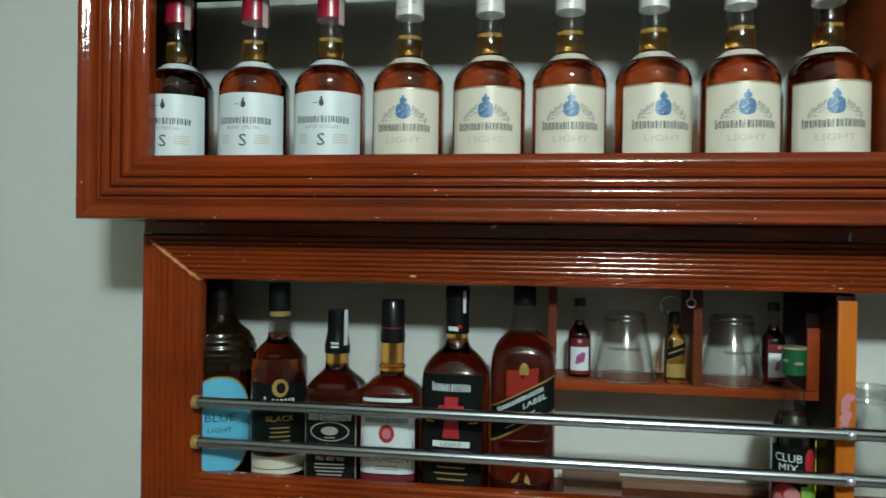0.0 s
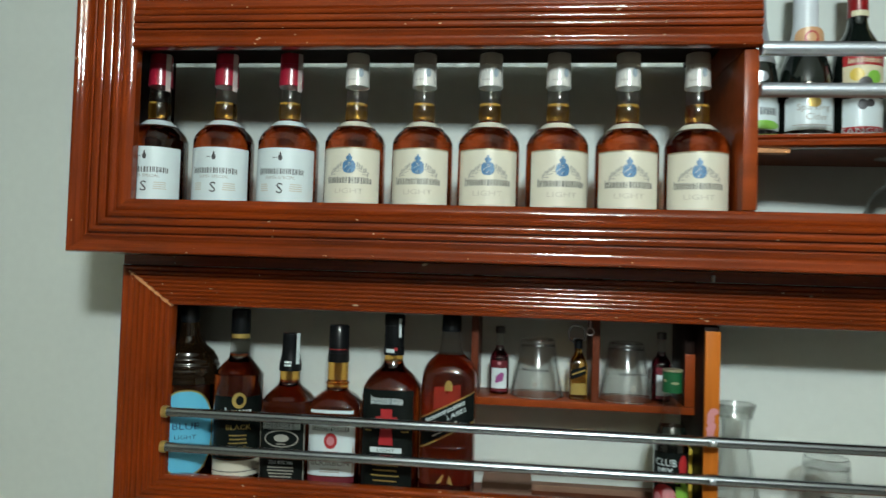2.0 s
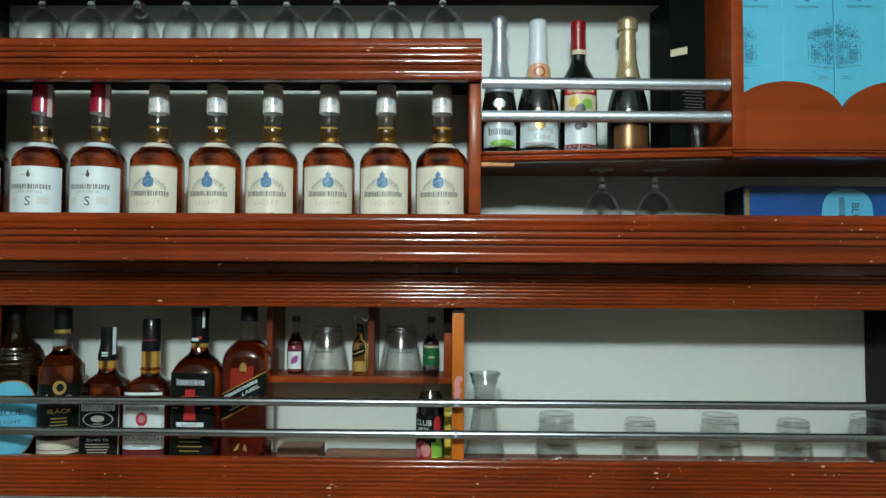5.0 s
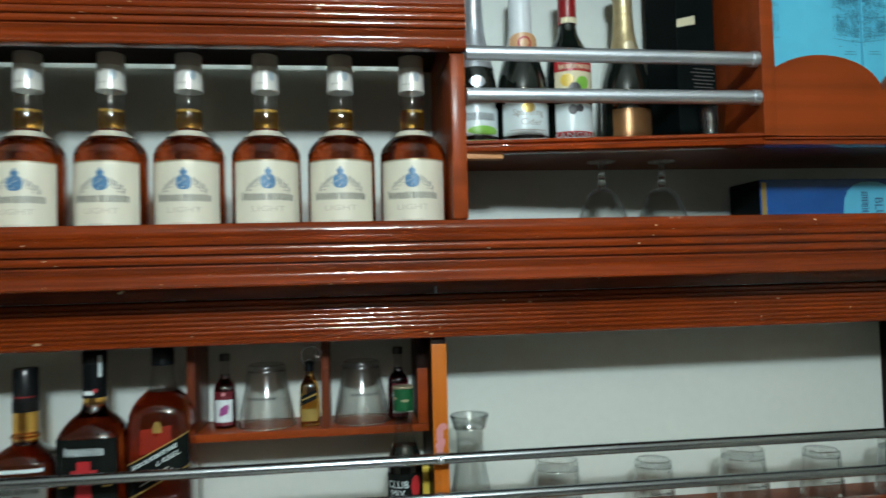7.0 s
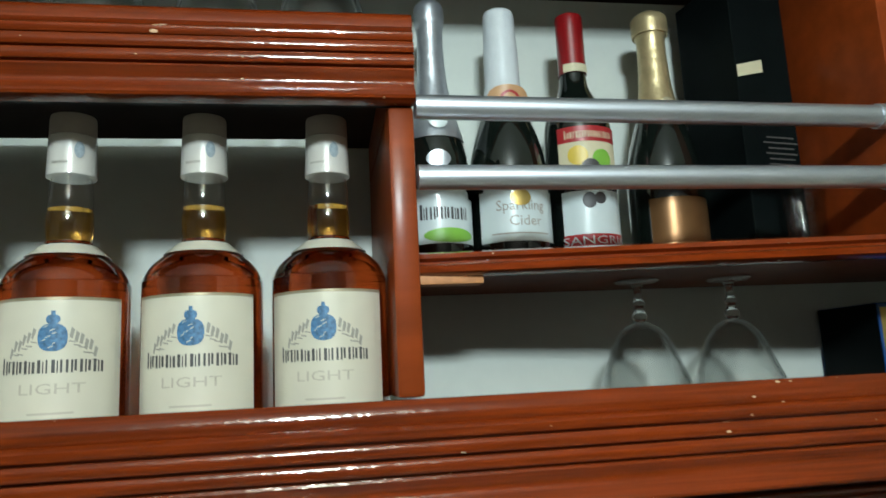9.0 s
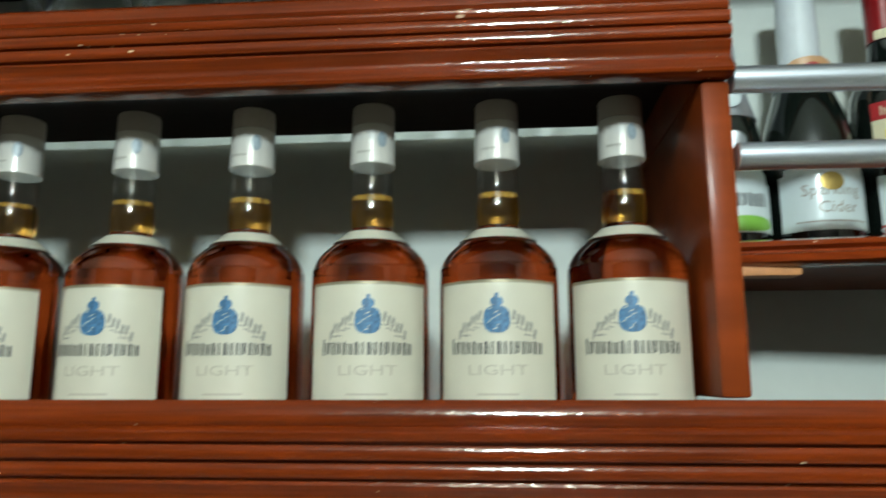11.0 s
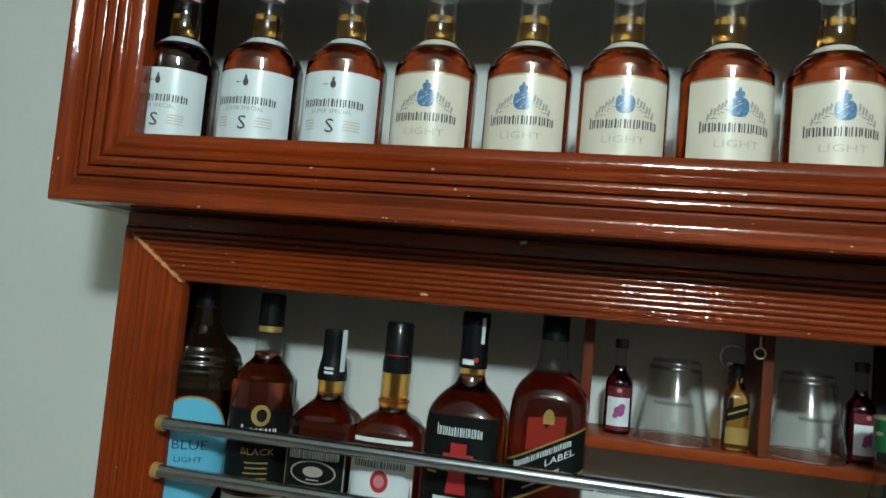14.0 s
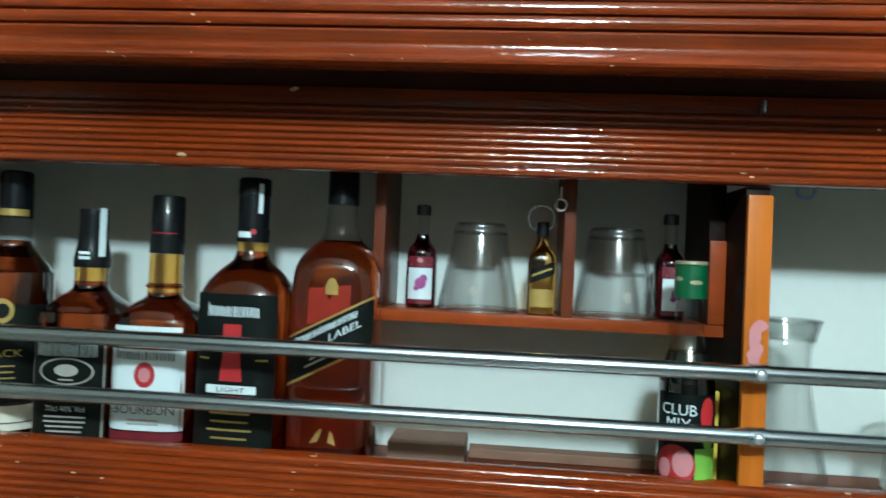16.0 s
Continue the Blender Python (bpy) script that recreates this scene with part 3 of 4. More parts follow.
# ---- bottles of the upper shelf ----
def brandy(light):
    if light:
        b = thing("brandy_bottle", "brandy bottle with cream label and white cap", "bottle", group="brandy bottles in a row")
    else:
        b = thing("brandy_bottle", "brandy bottle with white label and red foil cap", "bottle", group="brandy bottles in a row")
    R = 0.0465
    body = spline([(0.004, R - 0.003), (0.010, R), (0.06, R), (0.134, R), (0.1445, R - 0.0008), (0.1530, R - 0.0044), (0.1600, R - 0.0105), (0.1652, 0.0295), (0.1745, 0.0190), (0.178, 0.0174)], 4)
    part("body", turned([(0, R - 0.008)] + body, 48), AMBER, b)
    part("drink_in_neck", turned(spline([(0.1782, 0.0167), (0.184, 0.0173), (0.191, 0.0176), (0.198, 0.0174), (0.2045, 0.0167)], 3), 32), AMBER_NECK, b)
    part("neck", turned(spline([(0.2048, 0.0168), (0.211, 0.0169), (0.218, 0.0166), (0.225, 0.0160), (0.232, 0.0150)], 3), 32), GREYGLASS, b)
    c = part("cap", turned([(0.2305, 0.0182), (0.231, 0.0187), (0.2635, 0.0178), (0.264, 0.0172)], 32), CAPWHITE if light else CAPRED, b)
    part("cap_top", turned([(0.2642, 0.0176), (0.2790, 0.0173), (0.2808, 0.0168), (0.2815, 0.0150)], 32), CAPTOP if light else CAPRED, c, "plain beige top of the cap" if light else "")
    if light:
        printed("cap_emblem", blob(0.008, 0.250, 0.0038, 0.0068), CAPBLUE, c, Skin(0.0186, 0.0186))
        printed("cap_name", word_bars(-0.006, 0.2385, 0.013, 0.002, 6), GREYINK, c, Skin(0.0187, 0.0187))
    else:
        printed("tax_strip", rect(0.0145, 0.0235, 0.222, 0.281), STRIP, c, Skin(0.0187, 0.0187), 0.0008, "pale paper tax strip over the cap")
    collar = [(0.1652, 0.0300), (0.1700, 0.0242), (0.1742, 0.0194)]
    part("neck_label", turned([(z + 0.0006, r + 0.0009) for z, r in collar], 40, close=False), CREAM if light else WHITE, b, "narrow paper collar on the shoulder")
    s = Skin(R, R)
    top = 0.1285 if light else 0.1285
    half = 0.0505 if light else 0.056
    lab = printed("label", rect(-half, half, 0.030, top), CREAM if light else WHITE, b, s, 0.0005)
    if light:
        printed("label_band", rect(-0.0505, 0.0505, top, top + 0.0022), GILT, lab, s, 0.0006, "thin gilt band along the top edge")
        printed("emblem", blob(0, 0.1018, 0.0096, 0.0098, power=2.6) + blob(0, 0.1146, 0.0046, 0.0034, power=2.6) + rect(-0.0014, 0.0014, 0.1180, 0.1208, 1), BLUEINK, lab, s, 0.0009, "glossy blue embossed crest")
        flecks = []
        fr = random.Random(12)
        for k in range(9):
            fx, fz, fs = fr.uniform(-0.0058, 0.0040), 0.0945 + 0.0024 * k, fr.uniform(0.0008, 0.0022)
            if fz < 0.1095 or abs(fx) < 0.003:
                flecks.append(((fx - fs, fz - 0.0004), (fx + fs, fz + 0.0010), (fx + fs * 0.9, fz + 0.0016), (fx - fs * 0.8, fz + 0.0003)))
        printed("emblem_light", flecks, CREAM, lab, s, 0.0013)
        leaf = []
        for sd in (-1, 1):
            for k in range(6):
                x, z = sd * (0.0122 + 0.0032 * k), 0.1068 - 0.0021 * k - 0.0006 * k * (k % 2)
                leaf.append(((x - 0.0016, z - 0.0050), (x + 0.0004 * sd, z - 0.0062), (x + 0.0018, z + 0.0005), (x - 0.0004, z + 0.0022)))
                leaf.append(((x - 0.0022, z - 0.0082), (x + 0.0024, z - 0.0090), (x + 0.0026, z - 0.0082), (x - 0.0018, z - 0.0072)))
        printed_bars("ornament", leaf, GREYINK, lab, s, 0.0008)
        printed_bars("name_bar", word_bars(0, 0.0768, 0.072, 0.0092, 8), SOFTINK, lab, s)
        printed("word", letters("LIGHT", 0, 0.0622, 0.0074, 1.5), PALEINK, lab, s, 0.0008)
        printed_lines("small_print", 0, 0.048, 0.03, 0.0014, 2, 0.004, PALEINK, lab, s, 2)
    else:
        printed("emblem", blob(0, 0.1135, 0.0032, 0.0045) + blob(0, 0.119, 0.0014, 0.003) + rect(-0.012, -0.005, 0.113, 0.1138), INK, lab, s, 0.0008)
        printed_bars("name_bar", word_bars(0, 0.0885, 0.074, 0.0088, 8), SOFTINK, lab, s)
        printed("line", letters("SUPER SPECIAL", 0, 0.0815, 0.0046, 1.05), GREYINK, lab, s, 0.0008)
        printed("letter", letters("S", 0.0, 0.060, 0.0155, 1.1), INK, lab, s, 0.0008)
        printed_lines("small_print", -0.026, 0.073, 0.017, 0.0012, 4, 0.0032, PALEINK, lab, s, 3)
        printed_lines("small_print", 0.024, 0.073, 0.02, 0.0012, 4, 0.0032, PALEINK, lab, s, 5)
    return b


SHELF = 1.5945
row = [(-0.499, 4), (-0.389, 5), (-0.284, 4)]
first = brandy(False)
first.matrix_basis = pose(row[0][0], 0.934, SHELF, 0, 0, row[0][1])
for x, r in row[1:]:
    copy_thing(first, pose(x, 0.934, SHELF, 0, 0, r))
row = [(-0.178, 3), (-0.073, 0), (0.028, 2), (0.130, 8), (0.232, -2), (0.332, -7)]
first = brandy(True)
first.matrix_basis = pose(row[0][0], 0.934, SHELF, 0, 0, row[0][1])
for x, r in row[1:]:
    copy_thing(first, pose(x, 0.934, SHELF, 0, 0, r))


# ---- upside-down glasses ----
def wine_glass(name="wine_glass", k=1.0, label="clear wine glass standing upside down on its rim", group="wine glasses on the shelf", tall=0.90):
    g = thing(name, label, "glass", group=group)
    outer = spline([(0.0, 0.036), (0.02, 0.0395), (0.05, 0.0425), (0.085, 0.041), (0.115, 0.031), (0.132, 0.015), (0.140, 0.0065)], 5)
    zk = k * tall
    prof = [(z * zk, r * k) for z, r in outer]
    inner = [(max(0.0, z - 0.0025) * zk, (r - 0.0016) * k) for z, r in outer[:-3]]
    part("bowl", turned(inner[::-1] + prof, 36, close=False), WINEGLASS, g)
    part("stem", turned([(z * zk, r * k) for z, r in spline([(0.139, 0.0062), (0.146, 0.0078), (0.152, 0.0052), (0.158, 0.0075), (0.164, 0.0048), (0.172, 0.0042), (0.181, 0.007)], 3)], 20), SOLID, g)
    part("foot", turned([(0.1812 * zk, 0.007 * k), (0.184 * zk, 0.030 * k), (0.1865 * zk, 0.0335 * k), (0.1875 * zk, 0.033 * k)], 32), CLEAR, g)
    return g


first = wine_glass()
xs = [-0.515, -0.425, -0.333, -0.245, -0.153, -0.061, 0.036, 0.133, 0.235, 0.331]
first.matrix_basis = pose(xs[0], 0.985, 1.914)
for i, x in enumerate(xs[1:]):
    copy_thing(first, pose(x, 0.985 + 0.006 * math.sin(3 * i), 1.914))
first = thing("cordial_glass", "small clear stemmed glass standing upside down under the ledge", "glass", group="small glasses under the ledge")
cup = spline([(0.0, 0.0460), (0.018, 0.0472), (0.034, 0.0455), (0.048, 0.0410), (0.062, 0.0352), (0.077, 0.0296), (0.0895, 0.0232), (0.0970, 0.0158), (0.1005, 0.0092), (0.1018, 0.0052)], 5)
part("bowl", turned([(max(0.0, z - 0.002), r - 0.0014) for z, r in cup[:-3]][::-1] + cup, 36, close=False), WINEGLASS, first)
part("stem", turned(spline([(0.1020, 0.0052), (0.108, 0.0075), (0.114, 0.0044), (0.120, 0.0062), (0.125, 0.0038), (0.132, 0.0036), (0.1385, 0.0060)], 3), 20), SOLID, first)
part("foot", turned([(0.1387, 0.0060), (0.1405, 0.0190), (0.1420, 0.0215), (0.1428, 0.0210)], 32), CLEAR, first)
first.matrix_basis = pose(0.631, 1.0, SHELF)
copy_thing(first, pose(0.729, 1.0, SHELF))
hook = thing("ring_hook", "round grey ring hanging under the top board", "hook", -0.28, 1.075, 2.068)
bm = turned([(-0.003, 0.0125), (0.003, 0.0125), (0.003, 0.0165), (-0.003, 0.0165)], 28, close=False)
bmesh.ops.rotate(bm, verts=bm.verts, matrix=Matrix.Rotation(radians(90), 3, "X"))
part("ring", bm, ALU, hook)


# ---- sparkling wines on the ledge ----
def wine(name, label, x, rows, glass, foil_from, foil, y=1.022):
    b = thing(name, label, "bottle", x, y, 1.7585, "wine bottles on the ledge")
    rows = spline(rows, 4)
    part("body", turned([(0, rows[0][1] - 0.005)] + rows, 40), glass, b)
    f = [(z, r + 0.0011) for z, r in rows if z >= foil_from]
    fo = part("foil", turned(f + [(f[-1][0] + 0.002, f[-1][1] - 0.003)], 36), foil, b)
    return b, fo


CHAMP = [(0.003, 0.037), (0.01, 0.0395), (0.05, 0.0395), (0.095, 0.0385), (0.125, 0.033), (0.155, 0.024), (0.185, 0.0172), (0.215, 0.0148), (0.243, 0.0142), (0.254, 0.0165), (0.270, 0.0165), (0.276, 0.012)]
b, fo = wine("sparkling_wine_bottle", "dark sparkling wine bottle with silver foil and white-green label", 0.440, [(z, r * 0.86) for z, r in CHAMP], BLACKGLASS, 0.125, SILVERFOIL)
s = Skin(0.0345, 0.0345)
lab = printed("label", rect(-0.036, 0.036, 0.018, 0.062), WHITE, b, s)
printed("arch", blob(0, 0.062, 0.030, 0.020), WHITE, lab, s, 0.0004)
printed_bars("name_bar", word_bars(0.002, 0.041, 0.05, 0.012, 5), INK, lab, s, 0.0008)
printed("green_field", blob(0.006, 0.026, 0.026, 0.007), GREEN, lab, s, 0.0008)
printed("seal", blob(0, 0.142, 0.0095, 0.0095), WHITE, fo, Skin(0.0285, 0.0285), 0.0012)
printed("crest", blob(-0.002, 0.101, 0.012, 0.0085), SILVERFOIL, b, Skin(0.0325, 0.0325), 0.0008)
b, fo = wine("cider_bottle", "dark cider bottle with white foil neck and cream label", 0.514, [(z, r * 1.02) for z, r in CHAMP[:7]] + [(0.215, 0.0170), (0.240, 0.0160), (0.264, 0.0150), (0.268, 0.0130)], BLACKGLASS, 0.150, WHITEFOIL)
s = Skin(0.0403, 0.0403)
lab = printed("label", rect(-0.043, 0.043, 0.018, 0.068), WHITE, b, s)
printed("arch", blob(0, 0.068, 0.038, 0.019), WHITE, lab, s, 0.0004)
printed("words", letters("Sparkling", 0, 0.048, 0.010, 0.95) + letters("Cider", 0.004, 0.033, 0.010, 1.0), GREYINK, lab, s, 0.0008)
printed("rule", rect(-0.03, 0.03, 0.025, 0.0262), GREYINK, lab, s, 0.0008)
printed("medallion", blob(0, 0.060, 0.010, 0.008), GOLD, lab, s, 0.0009)
nl = printed("neck_label", blob(0, 0.163, 0.0235, 0.0165, power=2.6), PEACH, b, Skin(0.0247, 0.0247), 0.0022, "orange-gold neck label with a red ring")
printed("ring", blob(0, 0.163, 0.010, 0.0105), RED, nl, Skin(0.0247, 0.0247), 0.0026)
printed("centre", blob(0, 0.163, 0.007, 0.0075), PEACH, nl, Skin(0.0247, 0.0247), 0.003)
b, fo = wine("sangria_bottle", "dark red sangria bottle with red capsule and fruit label", 0.591, [(0.003, 0.032), (0.008, 0.0345), (0.06, 0.035), (0.125, 0.035), (0.150, 0.0325), (0.168, 0.0235), (0.184, 0.0160), (0.20, 0.0138), (0.235, 0.0134), (0.262, 0.0134), (0.266, 0.012)], BLACKGLASS, 0.198, CAPSULE)
s = Skin(0.0352, 0.0352)
lab = printed("label", rect(-0.034, 0.034, 0.012, 0.068), WHITE, b, s)
printed("words", letters("SANGRIA", 0, 0.0145, 0.008, 1.5), WHITE, printed("red_band", rect(-0.034, 0.034, 0.010, 0.0245), RED, lab, s, 0.0008), s, 0.0012)
up = printed("fruit_label", rect(-0.034, 0.034, 0.078, 0.118), PALE, b, s)
printed("fruit", blob(-0.014, 0.104, 0.010, 0.010), YELLOW, up, s, 0.0008)
printed("fruit", blob(0.011, 0.100, 0.011, 0.010), GREEN, up, s, 0.0008)
printed("fruit", blob(-0.002, 0.090, 0.010, 0.010), INK, up, s, 0.0009)
printed("title_band", rect(-0.034, 0.034, 0.118, 0.134), RED, b, s, 0.0006, "red title band")
printed_bars("title_bar", word_bars(0, 0.1215, 0.052, 0.007, 9), PALE, up, s, 0.0011)
printed("grapes", blob(-0.006, 0.058, 0.007, 0.008) + blob(0.005, 0.060, 0.006, 0.006), INK, lab, s, 0.0008)
printed("foil_band", rect(-0.0135, 0.0135, 0.2, 0.209), PALE, fo, Skin(0.0139, 0.0139), 0.0018)
b, fo = wine("champagne_bottle", "dark champagne bottle with gold foil neck and bronze label", 0.687, CHAMP, BLACKGLASS, 0.150, GOLDFOIL, 1.03)
s = Skin(0.0397, 0.0397)
printed("label", rect(-0.036, 0.036, 0.012, 0.062), BROWNGOLD, b, s)
def champ_radius(z):
    for (z0, r0), (z1, r1) in zip(CHAMP, CHAMP[1:]):
        if z0 <= z <= z1:
            return r0 + (r1 - r0) * (z - z0) / (z1 - z0)
    return 0.012


printed("medallion", blob(0, 0.164, 0.0080, 0.0085), GILT, fo, Skin(0.0222, 0.0222), 0.0032, "round embossed medallion")
part("foil_top", turned([(z, champ_radius(z) + 0.0032) for z in (0.251, 0.255, 0.260, 0.265, 0.270, 0.274)] + [(0.2785, 0.008)], 28), GOLDFOIL, fo, "crinkled gold foil top")

bx = thing("black_gift_box", "tall glossy black gift box with a torn paper tag", "box", 0.786, 1.030, 1.7585, "")
bx.rotation_euler = (0, 0, radians(10))
part("carton", box(-0.040, 0.040, -0.042, 0.042, 0, 0.30, 0.0015), BLACKBOX, bx, smooth=False)
s = Skin(0.04, 0.042, 0)
printed("tag", [((-0.0395, 0.186), (-0.006, 0.194), (-0.006, 0.208), (-0.0395, 0.199))], PALE, bx, s, 0.0012, "torn strip of cream paper")
printed("small_print", line_bars(0.006, 0.122, 0.046, 0.0016, 8, 0.0058, 8), SOFTINK, bx, s, 0.0008)
sg = thing("shot_glass", "small clear shot glass beside the black box", "glass", 0.799, 0.965, 1.7585)
part("wall", turned([(0.004, 0.0165), (0.06, 0.0205), (0.06, 0.0188), (0.008, 0.0145)], 28, close=False), CLEAR_THICK, sg)
part("base", turned([(0, 0.0165), (0.007, 0.0167)], 28), CLEAR_THICK, sg)


def cyan_box(side):
    """A carton whose front shows one half of the sketch: side -1 along its left edge, 1 along its right edge."""
    b = thing("gift_carton", "sky-blue gift carton printed with a house sketch", "box", group="sky-blue cartons")
    part("carton", box(-0.0456, 0.0456, -0.045, 0.045, 0, 0.303, 0.0012), CYAN, b, smooth=False)
    s = Skin(0.045, 0.045, 0)
    rng = random.Random(9 + side)
    sketch = []

    def bar(u0, u1, z0, z1, lift=0.0):
        """A stroke; u runs from the edge inwards, lift slants it."""
        x0, x1 = side * (0.0450 - u0), side * (0.0450 - u1)
        sketch.append(((x0, z0), (x1, z0 + lift), (x1, z1 + lift), (x0, z1)))

    # trees and shade: many short pen strokes in clumps
    for cu, cz, su, sz, n in ((0.005, 0.225, 0.004, 0.008, 60), (0.004, 0.195, 0.004, 0.018, 110), (0.018, 0.222, 0.008, 0.006, 80), (0.016, 0.196, 0.007, 0.009, 80), (0.030, 0.212, 0.006, 0.008, 50), (0.012, 0.168, 0.008, 0.006, 60), (0.034, 0.176, 0.005, 0.010, 30)):
        for _ in range(n):
            u, z = min(0.046, abs(rng.gauss(cu, su))), rng.gauss(cz, sz)
            w, h = (rng.uniform(0.0004, 0.0009), rng.uniform(0.001, 0.006)) if rng.random() < 0.5 else (rng.uniform(0.001, 0.005), rng.uniform(0.0004, 0.0009))
            bar(u, u + w, z, z + h, rng.uniform(-0.001, 0.001))
    # walls, windows and roof in longer strokes
    for u in (0.010, 0.0135, 0.022, 0.025, 0.036, 0.0385, 0.044):
        bar(u, u + 0.0009, 0.164 + 0.2 * u, 0.206 - 0.15 * u)
    for k in range(5 if side > 0 else 2):
        bar(0.002, 0.046, 0.2215 + 0.0026 * k, 0.2222 + 0.0026 * k, -0.012)
    for z in (0.166, 0.180, 0.194):
        bar(0.021, 0.040, z, z + 0.0009, 0.003)
    for k in range(8):
        bar(0.0265 + 0.0011 * k, 0.0271 + 0.0011 * k, 0.172, 0.192)
    bar(0.0, 0.047, 0.1565, 0.1573, 0.006)
    printed("sketch", sketch, SKETCHINK, b, s, 0.0006, "fine dark pen sketch of a house")
    printed("crest", blob(0, 0.283, 0.0045, 0.0055), SKETCHINK, b, s, 0.0006)
    printed_bars("name_bar", word_bars(0, 0.2665, 0.044, 0.0042, 8), SKETCHINK, b, s, 0.0006)
    printed("line", line_bars(side * 0.026, 0.142, 0.022, 0.0010, 2, 0.004, 1), SKETCHINK, b, s, 0.0006)
    return b


first, second = cyan_box(-1), cyan_box(1)
first.matrix_basis, second.matrix_basis = pose(0.8915, 0.975, 1.7515), pose(0.9835, 0.977, 1.7515)
copy_thing(first, pose(1.0755, 0.975, 1.7515))
copy_thing(second, pose(1.1675, 0.977, 1.7515))
copy_thing(first, pose(1.2595, 0.975, 1.7515))

nb = thing("blue_carton", "deep blue drinks carton lying on its side with a pale oval", "box", 1.040, 1.048, SHELF)
part("carton", box(-0.145, 0.145, -0.046, 0.046, 0, 0.113, 0.0015), NAVY, nb, smooth=False)
part("end_panel", box(-0.1462, -0.1452, -0.045, 0.045, 0.001, 0.112), BLACKBOX, nb, "dark end flap", smooth=False)
s = Skin(0.145, 0.046, 0)
printed("edge_strip", rect(-0.143, -0.135, 0.01, 0.108), GOLD, nb, s, 0.0006)
ov = printed("oval", blob(0.046, 0.058, 0.048, 0.050, power=2.6), CYANLABEL, nb, s, 0.0006, "pale blue oval panel")
printed("words", letters("BLUE", 0.054, 0.060, 0.014, 1.0, turn=-1), NAVYINK, ov, s, 0.001)
printed("name", [tuple((0.030 + z, 0.058 + x) for x, z in p) for p in word_bars(0, 0, 0.07, 0.012, 8)], NAVYINK, ov, s, 0.001)


# ---- bottles of the lower shelf ----
FLOOR_Z = 1.1865


def lower_bottle(name, label, x, y, rows, glass, neck_rows, neck_mat, cap_rows, cap_mat, turn=0):
    b = thing(name, label, "bottle", x, y, FLOOR_Z, "liquor bottles behind the steel rails")
    b.rotation_euler = (0, 0, radians(turn))
    rows = spline(rows, 4)
    part("body", loft([(0, rows[0][1] - 0.003, rows[0][2] - 0.003, rows[0][3])] + rows, 48), glass, b)
    if neck_rows:
        part("neck", turned(neck_rows, 28), neck_mat, b)
    c = part("cap", turned(cap_rows, 28), cap_mat, b)
    return b, c


# pale blue oval label
b, c = lower_bottle("whisky_bottle", "tall round whisky bottle with sky-blue oval label", -0.462, 0.995,
    [(0.004, 0.045, 0.040, 2.4), (0.05, 0.048, 0.042, 2.4), (0.13, 0.0495, 0.043, 2.35), (0.1635, 0.050, 0.043, 2.3)], ORANGE,
    [(0.2402, 0.018), (0.262, 0.0145)], BROWNGLASS, [(0.2622, 0.0148), (0.30, 0.0145), (0.302, 0.013)], BLACK, 22)
sh = spline([(0.1638, 0.050, 0.043, 2.3), (0.185, 0.0500, 0.043, 2.2), (0.198, 0.0480, 0.0415, 2.2), (0.214, 0.040, 0.036, 2), (0.227, 0.026, 0.024, 2), (0.24, 0.018, 0.018, 2)], 8)
part("shoulder", loft([(z, hx + (0.0009 if i % 6 < 3 and i < 26 else 0.0), hy + (0.0009 if i % 6 < 3 and i < 26 else 0.0), e) for i, (z, hx, hy, e) in enumerate(sh)], 48), BROWNGLASS, b, "dark brown ribbed glass shoulder")
s = Skin(0.0503, 0.0437, 2.35)
lab = printed("label", blob(0.002, 0.0885, 0.0385, 0.066, 22, 2.6), CYANLABEL, b, s, 0.0008)
printed("gold_rim", [q for q in blob(0.002, 0.0885, 0.0402, 0.0685, 22, 2.6)], GOLD, lab, s, 0.0004)
printed("words", letters("BLUE", 0.002, 0.094, 0.011, 1.2) + letters("LIGHT", 0.002, 0.079, 0.0065, 1.3), NAVYINK, lab, s, 0.0013)
printed_bars("name_bar", word_bars(0.002, 0.115, 0.052, 0.008, 8), SKETCHINK, lab, s, 0.0013)

# black label, round, white foot band
b, c = lower_bottle("brandy_bottle", "round brandy bottle with black label and gold crest", -0.374, 0.995,
    [(0.004, 0.037, 0.037, 2), (0.012, 0.0395, 0.0395, 2), (0.165, 0.0395, 0.0395, 2), (0.183, 0.037, 0.037, 2), (0.198, 0.026, 0.026, 2), (0.208, 0.0175, 0.0175, 2), (0.215, 0.0165, 0.0165, 2)], AMBER_DARK,
    [(0.2152, 0.0165), (0.238, 0.0150)], CLEAR_THICK, [(0.2382, 0.0158), (0.285, 0.0150), (0.287, 0.013)], BLACK, 24)
s = Skin(0.0397, 0.0397)
lab = printed("label", rect(-0.046, 0.046, 0.052, 0.150), BLACKLABEL, b, s)
printed("crest", blob(0, 0.144, 0.011, 0.0125), GOLD, lab, s, 0.0012)
printed("crest_hole", blob(0.001, 0.144, 0.006, 0.0075), BLACKLABEL, lab, s, 0.0016)
printed_bars("name_bar", word_bars(0, 0.117, 0.044, 0.012, 4), WHITE, lab, s, 0.001)
printed("word", letters("BLACK", 0, 0.098, 0.0075, 1.2), GOLD, lab, s, 0.001)
printed("print", line_bars(0, 0.088, 0.035, 0.0015, 4, 0.006, 4), GOLD, lab, s, 0.001)
printed("foot_band", rect(-0.046, 0.046, 0.024, 0.049), CREAM, b, s, 0.0006, "broad cream band round the foot")
printed("gilt_line", rect(-0.046, 0.046, 0.031, 0.0323), INK, b, s, 0.001)
